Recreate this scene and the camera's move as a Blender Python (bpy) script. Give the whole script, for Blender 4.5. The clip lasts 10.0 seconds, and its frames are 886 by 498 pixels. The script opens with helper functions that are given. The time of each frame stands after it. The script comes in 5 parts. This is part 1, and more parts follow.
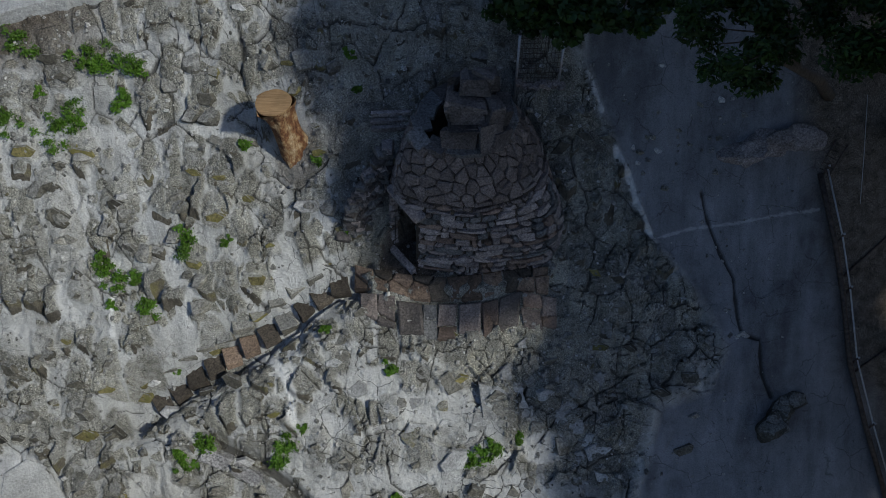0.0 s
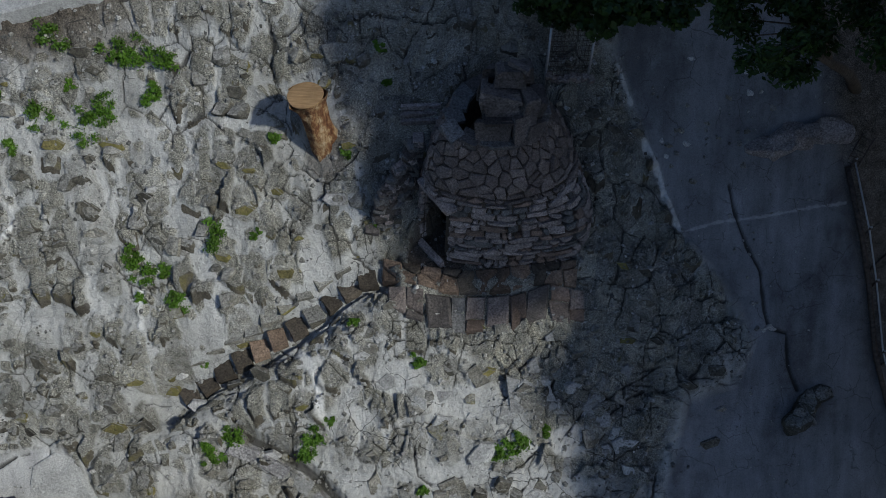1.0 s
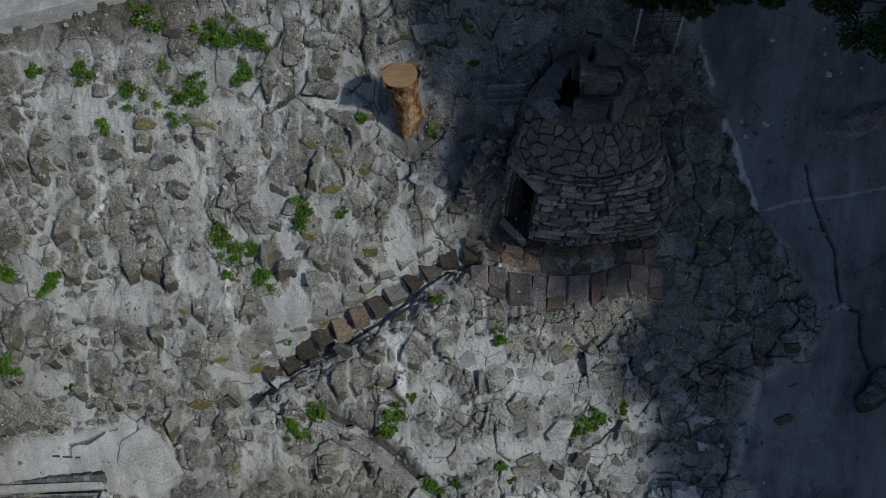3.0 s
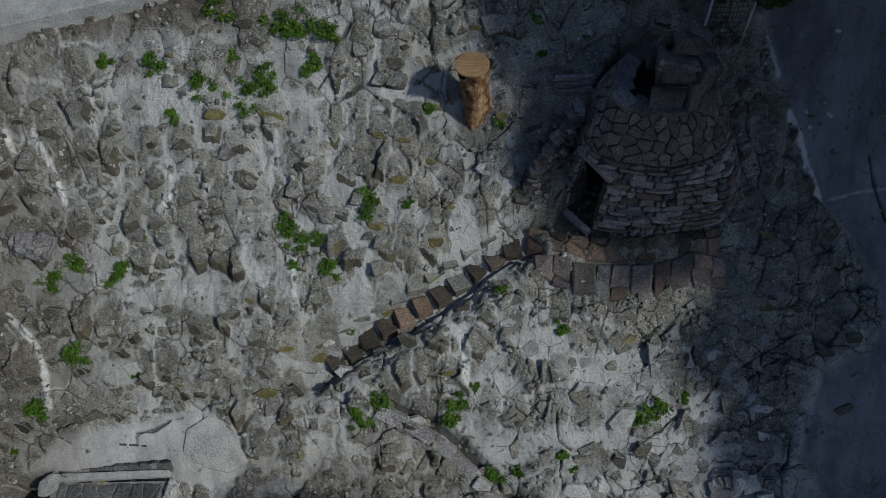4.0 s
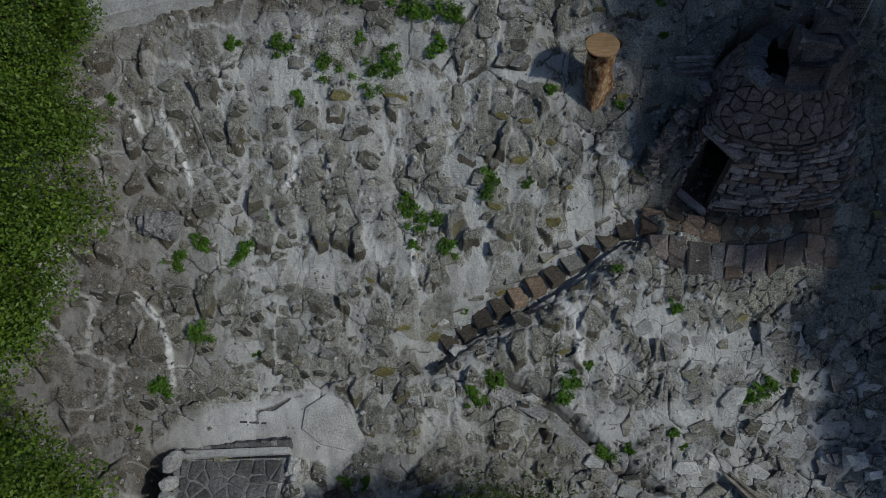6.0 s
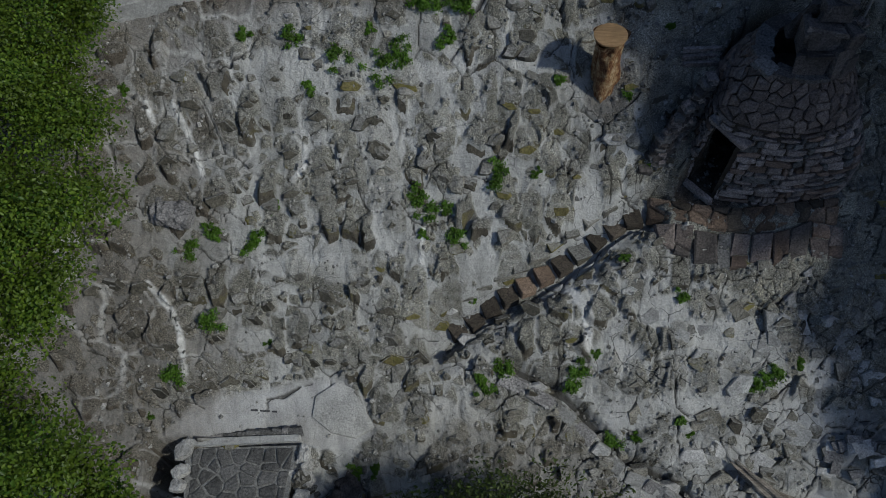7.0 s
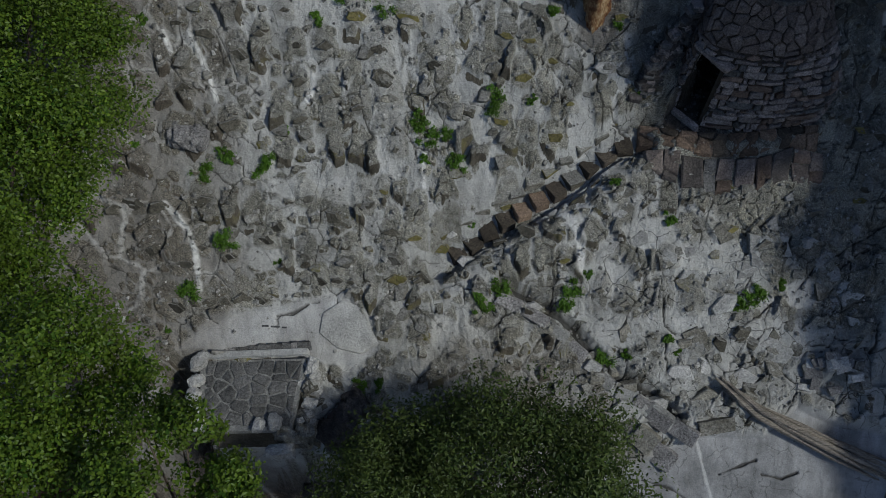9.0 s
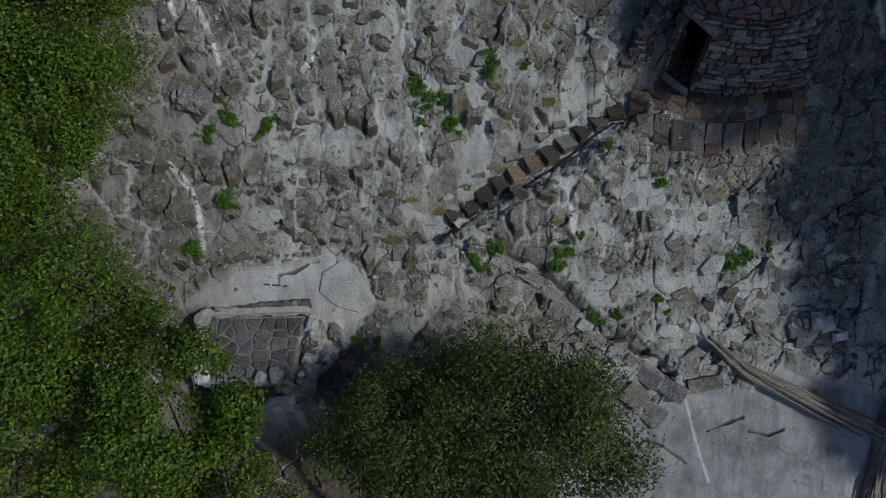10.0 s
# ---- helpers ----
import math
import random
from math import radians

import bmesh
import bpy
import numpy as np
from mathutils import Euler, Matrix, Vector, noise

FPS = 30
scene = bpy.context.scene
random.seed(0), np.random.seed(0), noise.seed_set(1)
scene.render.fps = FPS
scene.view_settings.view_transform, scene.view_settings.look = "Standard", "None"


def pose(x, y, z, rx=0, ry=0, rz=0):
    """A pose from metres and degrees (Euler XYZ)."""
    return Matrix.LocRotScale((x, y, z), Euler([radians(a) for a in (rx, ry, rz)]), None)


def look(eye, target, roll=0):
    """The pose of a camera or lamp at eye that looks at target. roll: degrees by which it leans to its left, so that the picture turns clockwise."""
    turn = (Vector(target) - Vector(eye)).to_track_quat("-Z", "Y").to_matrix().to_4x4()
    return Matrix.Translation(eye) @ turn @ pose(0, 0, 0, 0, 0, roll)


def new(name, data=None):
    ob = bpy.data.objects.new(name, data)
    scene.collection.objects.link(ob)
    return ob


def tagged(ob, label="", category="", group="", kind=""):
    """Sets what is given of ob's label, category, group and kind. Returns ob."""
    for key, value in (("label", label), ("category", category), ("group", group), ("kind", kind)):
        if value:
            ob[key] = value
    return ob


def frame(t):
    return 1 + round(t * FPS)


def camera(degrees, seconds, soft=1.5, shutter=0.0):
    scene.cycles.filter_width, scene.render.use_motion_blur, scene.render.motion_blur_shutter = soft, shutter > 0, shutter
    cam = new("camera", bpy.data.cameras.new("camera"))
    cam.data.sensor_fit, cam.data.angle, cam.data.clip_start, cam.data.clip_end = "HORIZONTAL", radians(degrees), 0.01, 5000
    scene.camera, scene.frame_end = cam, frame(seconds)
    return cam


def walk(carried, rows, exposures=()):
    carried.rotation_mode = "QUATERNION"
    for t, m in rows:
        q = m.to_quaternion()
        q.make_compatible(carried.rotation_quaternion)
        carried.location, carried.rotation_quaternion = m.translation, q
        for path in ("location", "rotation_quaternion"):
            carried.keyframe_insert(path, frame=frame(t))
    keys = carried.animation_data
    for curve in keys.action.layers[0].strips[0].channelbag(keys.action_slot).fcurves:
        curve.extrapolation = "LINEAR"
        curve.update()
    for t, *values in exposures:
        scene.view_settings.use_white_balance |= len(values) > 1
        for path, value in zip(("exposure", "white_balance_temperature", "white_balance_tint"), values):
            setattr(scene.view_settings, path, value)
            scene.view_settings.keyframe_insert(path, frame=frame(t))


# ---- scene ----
cam = camera(60.5, 10.0, soft=0.6)
METRES, EYE, TILT, LEAN, TURN = 14.0, 19.0, -58.0, 0.0, 0.0
ROWS = [
    (0.0, 0.0, 0.0, 0.0, 0.0, 0.0, 0.0),
    (0.5, -0.0265, 0.0004, -0.0061, 0.02, -0.02, 0.0),
    (1.0, -0.0611, -0.0028, -0.0141, 0.02, -0.03, 0.0),
    (1.5, -0.0978, -0.0086, -0.0245, 0.02, -0.02, -0.0),
    (2.0, -0.1385, -0.0163, -0.0355, -0.0, -0.03, -0.01),
    (2.5, -0.1851, -0.0255, -0.048, 0.01, -0.05, -0.03),
    (4.0, -0.383, -0.0422, -0.077, 0.19, -0.26, -0.08),
    (4.5, -0.4608, -0.0476, -0.0894, 0.21, -0.27, -0.08),
    (5.0, -0.5371, -0.0538, -0.1012, 0.17, -0.29, -0.08),
    (5.5, -0.6082, -0.0616, -0.1142, 0.14, -0.26, -0.07),
    (7.0, -0.6721, -0.0834, -0.1468, 0.09, -0.27, 0.01),
    (7.5, -0.6727, -0.0985, -0.175, 0.13, -0.4, 0.01),
    (8.0, -0.6719, -0.1225, -0.2147, 0.16, -0.52, -0.01),
    (8.5, -0.6699, -0.1525, -0.2609, 0.24, -0.68, -0.02),
    (9.0, -0.6664, -0.1856, -0.3136, 0.29, -0.78, -0.05),
    (9.5, -0.6616, -0.2205, -0.3662, 0.32, -0.93, -0.08),
    (10.0, -0.6568, -0.2418, -0.3971, 0.29, -1.19, -0.15),
]
walk(cam, [(t, pose(0, 0, EYE, TILT, LEAN, TURN) @ pose(METRES * x, METRES * y, METRES * z, 90 + pitch, roll, yaw)) for t, x, y, z, yaw, pitch, roll in ROWS], [(0.0, 0.3, 5660, 11.8), (2.5, 0.09, 5640, 11.7), (5.0, -0.13, 5620, 11.6), (10.0, -0.18, 5600, 11.6)])

# ---- light ----
SUN_AZ, SUN_EL = radians(-30), radians(42)       # to the sun: from +x towards -y; height
to_sun = Vector((math.cos(SUN_AZ) * math.cos(SUN_EL), math.sin(SUN_AZ) * math.cos(SUN_EL), math.sin(SUN_EL)))
world = bpy.data.worlds.new("sky")
scene.world = world
world.use_nodes = True
wn = world.node_tree.nodes
sky = wn.new("ShaderNodeTexSky")
sky.sky_type, sky.sun_disc, sky.ozone_density = "NISHITA", False, 2.2
sky.sun_elevation, sky.sun_rotation = SUN_EL, radians(90) - SUN_AZ
wn["Background"].inputs["Strength"].default_value = 0.071
world.node_tree.links.new(sky.outputs["Color"], wn["Background"].inputs["Color"])
sun = new("sun", bpy.data.lights.new("sun", "SUN"))
sun.data.energy, sun.data.angle, sun.data.color = 2.75, radians(3.0), (1.0, 0.925, 0.74)
sun.matrix_world = look(to_sun * 60, (0, 0, 0))

# ---- materials ----
class Nodes:
    """A small builder of node materials."""
    def __init__(self, name, rough=0.8, metal=0.0):
        self.m = bpy.data.materials.new(name)
        self.m.use_nodes = True
        self.t = self.m.node_tree
        self.b = self.t.nodes["Principled BSDF"]
        self.b.inputs["Roughness"].default_value, self.b.inputs["Metallic"].default_value = rough, metal
        self.b.inputs["Specular IOR Level"].default_value = 0.25
        self.co = self.t.nodes.new("ShaderNodeTexCoord")

    def node(self, kind, **values):
        n = self.t.nodes.new(kind)
        for key, value in values.items():
            n.inputs[key].default_value = value
        return n

    def link(self, a, b):
        self.t.links.new(a, b)

    def noise(self, scale, detail=5.0, rough=0.6, stretch=None, world=True):
        n = self.node("ShaderNodeTexNoise", Scale=scale, Detail=detail, Roughness=rough)
        src = self.co.outputs["Object"]
        if world:
            src = self.t.nodes.new("ShaderNodeNewGeometry").outputs["Position"]
        if stretch:
            mp = self.t.nodes.new("ShaderNodeMapping")
            mp.inputs["Scale"].default_value = stretch
            self.link(src, mp.inputs["Vector"])
            src = mp.outputs["Vector"]
        self.link(src, n.inputs["Vector"])
        return n.outputs["Fac"]

    def ramp(self, fac, stops):
        n = self.t.nodes.new("ShaderNodeValToRGB")
        while len(n.color_ramp.elements) < len(stops):
            n.color_ramp.elements.new(0.5)
        for e, (p, c) in zip(n.color_ramp.elements, stops):
            e.position, e.color = p, (*c, 1) if len(c) == 3 else c
        self.link(fac, n.inputs["Fac"])
        return n.outputs["Color"]

    def mix(self, fac, a, b, mode="MIX"):
        n = self.t.nodes.new("ShaderNodeMix")
        n.data_type, n.blend_type = "RGBA", mode
        for sock, v in ((n.inputs[0], fac), (n.inputs[6], a), (n.inputs[7], b)):
            if isinstance(v, (int, float)):
                sock.default_value = v
            elif isinstance(v, tuple):
                sock.default_value = (*v, 1)
            else:
                self.link(v, sock)
        return n.outputs[2]

    def attr(self, name):
        n = self.t.nodes.new("ShaderNodeAttribute")
        n.attribute_name = name
        return n.outputs["Fac"]

    def rand(self):
        return self.t.nodes.new("ShaderNodeObjectInfo").outputs["Random"]

    def island(self):
        return self.t.nodes.new("ShaderNodeNewGeometry").outputs["Random Per Island"]

    def math(self, op, a, b=0.0):
        n = self.t.nodes.new("ShaderNodeMath")
        n.operation = op
        for sock, v in zip(n.inputs, (a, b)):
            if isinstance(v, (int, float)):
                sock.default_value = v
            else:
                self.link(v, sock)
        return n.outputs[0]

    def bump(self, height, strength=0.5, distance=0.02):
        n = self.node("ShaderNodeBump", Strength=strength, Distance=distance)
        self.link(height, n.inputs["Height"])
        self.link(n.outputs["Normal"], self.b.inputs["Normal"])

    def color(self, c):
        if isinstance(c, tuple):
            self.b.inputs["Base Color"].default_value = (*c, 1)
        else:
            self.link(c, self.b.inputs["Base Color"])
        return self.m


def stone_mat(name, dark, light, spread=0.5, grain=26.0, pits=0.5, per="rand", moss=None, dusty=False):
    n = Nodes(name, 0.85)
    base = n.ramp(n.noise(1.7, 4), [(0.3, dark), (0.7, light)])
    speck = n.ramp(n.noise(grain * 0.6, 4, 0.8), [(0.33, (1 - 1.3 * pits,) * 3), (0.5, (1, 1, 1)), (0.67, (1.0 + 1.4 * pits,) * 3)])
    base = n.mix(1.0, base, speck, "MULTIPLY")
    r = n.rand() if per == "rand" else n.island()
    base = n.mix(1.0, base, n.ramp(r, [(0.0, (1 - spread,) * 3), (1.0, (1 + 0.4 * spread,) * 3)]), "MULTIPLY")
    if moss:
        base = n.mix(n.ramp(n.noise(3.1, 5), [(0.45, (0, 0, 0)), (0.62, (0.8,) * 3)]), base, moss)
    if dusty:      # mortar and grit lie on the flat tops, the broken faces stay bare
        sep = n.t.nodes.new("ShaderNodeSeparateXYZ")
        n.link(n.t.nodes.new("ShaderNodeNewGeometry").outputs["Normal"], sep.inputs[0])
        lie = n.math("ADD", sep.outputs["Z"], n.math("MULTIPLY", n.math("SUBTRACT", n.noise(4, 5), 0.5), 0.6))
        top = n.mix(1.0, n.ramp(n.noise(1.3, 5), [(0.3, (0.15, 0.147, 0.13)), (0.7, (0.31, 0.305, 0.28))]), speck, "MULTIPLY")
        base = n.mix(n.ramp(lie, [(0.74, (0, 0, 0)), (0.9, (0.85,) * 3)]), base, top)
    n.bump(n.math("ADD", n.noise(7, 6, 0.65), n.math("MULTIPLY", n.noise(grain * 1.6, 3), 0.4)), 1.0, 0.08)
    return n.color(base)


def ground_mat():
    n = Nodes("ground_cement_and_stone", 0.9)
    cement = n.ramp(n.noise(0.9, 5), [(0.3, (0.36, 0.36, 0.345)), (0.55, (0.475, 0.475, 0.456)), (0.75, (0.59, 0.59, 0.566))])
    stone = n.ramp(n.noise(1.1, 6, 0.65), [(0.3, (0.165, 0.162, 0.138)), (0.5, (0.26, 0.256, 0.224)), (0.7, (0.38, 0.375, 0.336))])
    stone = n.mix(1.0, stone, n.ramp(n.attr("tone"), [(0.0, (0.75, 0.75, 0.77)), (1.0, (1.2, 1.18, 1.12))]), "MULTIPLY")
    speck = n.ramp(n.noise(24, 5, 0.85), [(0.39, (0.25,) * 3), (0.46, (0.78,) * 3), (0.54, (1.05,) * 3), (0.62, (1.8,) * 3)])
    grit = n.ramp(n.noise(46, 2, 0.6), [(0.35, (0.62,) * 3), (0.5, (1,) * 3), (0.64, (1.4,) * 3)])
    stone = n.mix(1.0, n.mix(1.0, stone, speck, "MULTIPLY"), grit, "MULTIPLY")
    fine = n.ramp(n.noise(26, 5, 0.75), [(0.32, (0.68,) * 3), (0.5, (1.0,) * 3), (0.68, (1.2,) * 3)])
    cement = n.mix(1.0, cement, fine, "MULTIPLY")
    edge = n.math("ADD", n.attr("stone"), n.math("MULTIPLY", n.math("SUBTRACT", n.noise(4, 6, 0.7), 0.5), 1.1))
    c = n.mix(n.ramp(edge, [(0.22, (0, 0, 0)), (0.7, (1, 1, 1))]), cement, stone)
    stain = n.ramp(n.noise(0.5, 6, 0.65, stretch=(2.4, 0.5, 0.5)), [(0.33, (0.66, 0.66, 0.64)), (0.6, (1.06, 1.06, 1.05))])
    c = n.mix(1.0, c, stain, "MULTIPLY")
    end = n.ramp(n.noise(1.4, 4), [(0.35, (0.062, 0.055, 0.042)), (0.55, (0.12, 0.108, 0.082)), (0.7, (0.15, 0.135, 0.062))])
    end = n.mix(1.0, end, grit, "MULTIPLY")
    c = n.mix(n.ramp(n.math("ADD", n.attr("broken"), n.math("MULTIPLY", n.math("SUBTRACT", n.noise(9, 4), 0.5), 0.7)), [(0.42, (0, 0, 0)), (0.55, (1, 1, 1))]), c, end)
    slab = n.ramp(n.noise(0.8, 7, 0.6, stretch=(2.6, 0.6, 0.6)), [(0.3, (0.25, 0.25, 0.245)), (0.5, (0.36, 0.36, 0.35)), (0.7, (0.45, 0.45, 0.44))])
    slab = n.mix(1.0, slab, fine, "MULTIPLY")
    slab = n.mix(1.0, slab, n.ramp(n.noise(0.35, 8, 0.7), [(0.38, (0.6, 0.6, 0.6)), (0.5, (0.95,) * 3), (0.62, (1.15,) * 3)]), "MULTIPLY")
    slab = n.mix(n.ramp(n.noise(5.5, 5, 0.75), [(0.66, (0, 0, 0)), (0.7, (0.75,) * 3)]), slab, (0.06, 0.058, 0.055))
    # darker, bluer: the slab's own tone plus shade put into its colour
    slab = n.mix(n.attr("darkened"), slab, n.mix(1.0, slab, (0.5, 0.51, 0.545), "MULTIPLY"))
    c = n.mix(n.attr("slab"), c, slab)
    soil = n.mix(1.0, n.ramp(n.noise(3, 6), [(0.3, (0.06, 0.05, 0.037)), (0.7, (0.17, 0.145, 0.115))]), speck, "MULTIPLY")
    c = n.mix(n.attr("soil"), c, soil)
    pale = n.math("MULTIPLY", n.attr("pale"), n.ramp(n.noise(7, 5), [(0.3, (0.5,) * 3), (0.55, (1,) * 3)]))
    c = n.mix(pale, c, (0.78, 0.775, 0.74))
    c = n.mix(n.attr("crack"), c, (0.03, 0.028, 0.024))
    geo = n.t.nodes.new("ShaderNodeNewGeometry").outputs["Position"]
    warp = n.node("ShaderNodeTexNoise", Scale=1.6, Detail=3.5, Roughness=0.65)
    n.link(geo, warp.inputs["Vector"])
    bent = n.mix(0.35, geo, warp.outputs["Color"], "ADD")
    for scale, width, mask in ((0.95, 0.015, 0.5), (2.3, 0.026, 0.6)):
        net = n.t.nodes.new("ShaderNodeTexVoronoi")
        net.feature = "DISTANCE_TO_EDGE"
        net.inputs["Scale"].default_value = scale
        n.link(bent, net.inputs["Vector"])
        line = n.ramp(net.outputs["Distance"], [(width * 0.45, (1, 1, 1)), (width, (0, 0, 0))])
        some = n.ramp(n.noise(0.9 * scale, 3), [(mask, (0, 0, 0)), (mask + 0.04, (0.85,) * 3)])
        line = n.math("MULTIPLY", n.math("MULTIPLY", line, n.math("MULTIPLY", some, n.attr("netted"))), n.math("SUBTRACT", 1.0, n.math("MULTIPLY", n.attr("slab"), 0.45)))
        c = n.mix(line, c, (0.035, 0.034, 0.03))
    rough = n.math("ADD", n.noise(6, 6, 0.65), n.math("MULTIPLY", n.noise(20, 4, 0.7), 0.6))
    flat = n.math("SUBTRACT", 1.0, n.math("MULTIPLY", n.attr("slab"), 0.75))
    n.bump(n.math("MULTIPLY", rough, flat), 1.0, 0.13)
    return n.color(c)


def wood_mat(name, dark, light, stretch, scale=6.0, rough=0.8):
    n = Nodes(name, rough)
    fibre = n.noise(scale, 6, 0.65, stretch=stretch, world=False)
    c = n.ramp(fibre, [(0.3, dark), (0.5, tuple((a + b) / 2 for a, b in zip(dark, light))), (0.68, light)])
    c = n.mix(1.0, c, n.ramp(n.noise(1.6, 4), [(0.3, (0.65,) * 3), (0.7, (1.1,) * 3)]), "MULTIPLY")
    n.bump(fibre, 0.8, 0.03)
    return n.color(c)


def leaf_mat(name, dark, light, gloss=0.45):
    n = Nodes(name, gloss)
    c = n.mix(n.island(), dark, light)
    c = n.mix(n.ramp(n.noise(1.3, 4), [(0.42, (0, 0, 0)), (0.6, (0.85,) * 3)]), c, tuple(v * 0.4 for v in light))
    tr = n.t.nodes.new("ShaderNodeBsdfTranslucent")
    n.link(c, tr.inputs["Color"])
    add = n.t.nodes.new("ShaderNodeMixShader")
    add.inputs[0].default_value = 0.3
    out = n.t.nodes["Material Output"]
    n.link(n.b.outputs[0], add.inputs[1])
    n.link(tr.outputs[0], add.inputs[2])
    n.link(add.outputs[0], out.inputs["Surface"])
    return n.color(c)


GROUND = ground_mat()
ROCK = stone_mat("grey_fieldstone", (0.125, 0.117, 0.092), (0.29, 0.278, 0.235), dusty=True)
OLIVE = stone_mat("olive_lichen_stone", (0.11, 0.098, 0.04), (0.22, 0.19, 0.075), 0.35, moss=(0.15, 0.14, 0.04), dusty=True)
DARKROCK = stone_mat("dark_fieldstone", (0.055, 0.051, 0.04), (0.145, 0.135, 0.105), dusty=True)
PALEROCK = stone_mat("pale_stone", (0.34, 0.335, 0.315), (0.54, 0.535, 0.51), 0.25, pits=0.35)
WALLROCK = stone_mat("masonry_stone", (0.19, 0.164, 0.15), (0.36, 0.318, 0.294), 0.28, pits=0.5)
HUTROCK = stone_mat("brown_masonry_stone", (0.13, 0.095, 0.072), (0.27, 0.205, 0.165), 0.5, pits=0.4)
DOMEROCK = stone_mat("dark_brown_flagstone", (0.12, 0.1, 0.09), (0.23, 0.195, 0.172), 0.32, pits=0.5)
GRITROCK = stone_mat("gritty_concrete", (0.17, 0.165, 0.16), (0.31, 0.3, 0.29), 0.3, pits=0.6)
PATHROCK = stone_mat("brown_flagstone", (0.12, 0.085, 0.06), (0.26, 0.19, 0.135), 0.5)
STEPROCK = stone_mat("brown_step_stone", (0.05, 0.042, 0.033), (0.125, 0.105, 0.08), 0.55)
ROOFROCK = stone_mat("grey_roof_flagstone", (0.085, 0.085, 0.082), (0.17, 0.168, 0.162), 0.35)
SLABROCK = stone_mat("dark_slab_stone", (0.06, 0.054, 0.05), (0.14, 0.125, 0.115), 0.4)
FLAGROCK = stone_mat("pale_grey_slab_stone", (0.24, 0.24, 0.228), (0.42, 0.42, 0.4), 0.35, pits=0.35)
CONCRETE = stone_mat("weathered_concrete", (0.3, 0.3, 0.285), (0.46, 0.46, 0.44), 0.1, pits=0.2)
bk = Nodes("peeled_log_wood", 0.8)
flake = bk.noise(3.2, 6, 0.7, stretch=(1.6, 1.6, 0.8))
BARKY = bk.color(bk.mix(1.0, bk.ramp(flake, [(0.36, (0.07, 0.028, 0.012)), (0.47, (0.17, 0.08, 0.035)), (0.56, (0.3, 0.2, 0.1)), (0.68, (0.5, 0.39, 0.25))]), bk.ramp(bk.noise(18, 4, 0.7, stretch=(3, 3, 0.5)), [(0.35, (0.6,) * 3), (0.6, (1.1,) * 3)]), "MULTIPLY"))
bk.bump(flake, 1.0, 0.09)
CUTWOOD = wood_mat("sawn_log_end", (0.2, 0.12, 0.055), (0.36, 0.24, 0.12), (0.6, 9, 1), 3.5)
DEADWOOD = wood_mat("bleached_dead_wood", (0.06, 0.052, 0.042), (0.36, 0.32, 0.265), (0.25, 7, 7), 5.0)
BARK = wood_mat("tree_bark", (0.05, 0.04, 0.03), (0.15, 0.12, 0.09), (6, 6, 1.2), 3.0)
WEED = leaf_mat("weed_leaf", (0.06, 0.135, 0.01), (0.13, 0.25, 0.025))
BIRCH = leaf_mat("bright_leaf", (0.024, 0.068, 0.005), (0.15, 0.225, 0.02))
SHRUB = leaf_mat("dull_leaf", (0.028, 0.055, 0.012), (0.105, 0.145, 0.03))
MAPLE = leaf_mat("dark_leaf", (0.015, 0.038, 0.008), (0.055, 0.095, 0.016))
steel = Nodes("rusty_dark_steel", 0.6, 0.4)
STEEL = steel.color(steel.ramp(steel.noise(9, 5), [(0.35, (0.05, 0.042, 0.036)), (0.7, (0.13, 0.1, 0.08))]))
zinc = Nodes("galvanised_steel", 0.5, 0.7)
ZINC = zinc.color(zinc.ramp(zinc.noise(14, 4), [(0.3, (0.28, 0.285, 0.29)), (0.7, (0.45, 0.455, 0.46))]))
# near-black for the hut's recesses, deep shade put into the colour
hole = Nodes("recess_shade", 1.0)
RECESSDARK = hole.color(hole.ramp(hole.noise(5, 5), [(0.3, (0.03, 0.026, 0.02)), (0.7, (0.08, 0.065, 0.05))]))

# ---- the hillside ----
FINE = 0.036
def rnd(i, j, k):
    v = np.sin(i * 127.1 + j * 311.7 + k * 74.7) * 43758.5453
    return v - np.floor(v)


def vnoise(x, y, k=0):
    i, j = np.floor(x), np.floor(y)
    f, g = x - i, y - j
    f, g = f * f * (3 - 2 * f), g * g * (3 - 2 * g)
    a, b, c, d = rnd(i, j, k), rnd(i + 1, j, k), rnd(i, j + 1, k), rnd(i + 1, j + 1, k)
    return (a * (1 - f) + b * f) * (1 - g) + (c * (1 - f) + d * f) * g


def fbm(x, y, k=0, octaves=4):
    return sum(vnoise(x * 2 ** o, y * 2 ** o, k + o) / 2 ** o for o in range(octaves)) / 2 - 0.47


def cells(x, y, sx, sy, k, jitter=0.8):
    """Nearest and second nearest seed of a jittered grid: gap to the border, offset from the seed, two random values."""
    i0, j0 = np.floor(x / sx), np.floor(y / sy)
    d1, d2 = np.full(x.shape, 9.0), np.full(x.shape, 9.0)
    ox, oy, ra, rb = (np.zeros(x.shape) for _ in range(4))
    for di in (-1, 0, 1):
        for dj in (-1, 0, 1):
            i, j = i0 + di, j0 + dj
            px = x / sx - (i + 0.5 + jitter * (rnd(i, j, k) - 0.5))
            py = y / sy - (j + 0.5 + jitter * (rnd(i, j, k + 1) - 0.5))
            d = np.hypot(px, py)
            near = d < d1
            d2 = np.where(near, d1, np.minimum(d2, d))
            d1 = np.where(near, d, d1)
            ox, oy = np.where(near, px, ox), np.where(near, py, oy)
            ra, rb = np.where(near, rnd(i, j, k + 2), ra), np.where(near, rnd(i, j, k + 3), rb)
    return d2 - d1, ox, oy, ra, rb


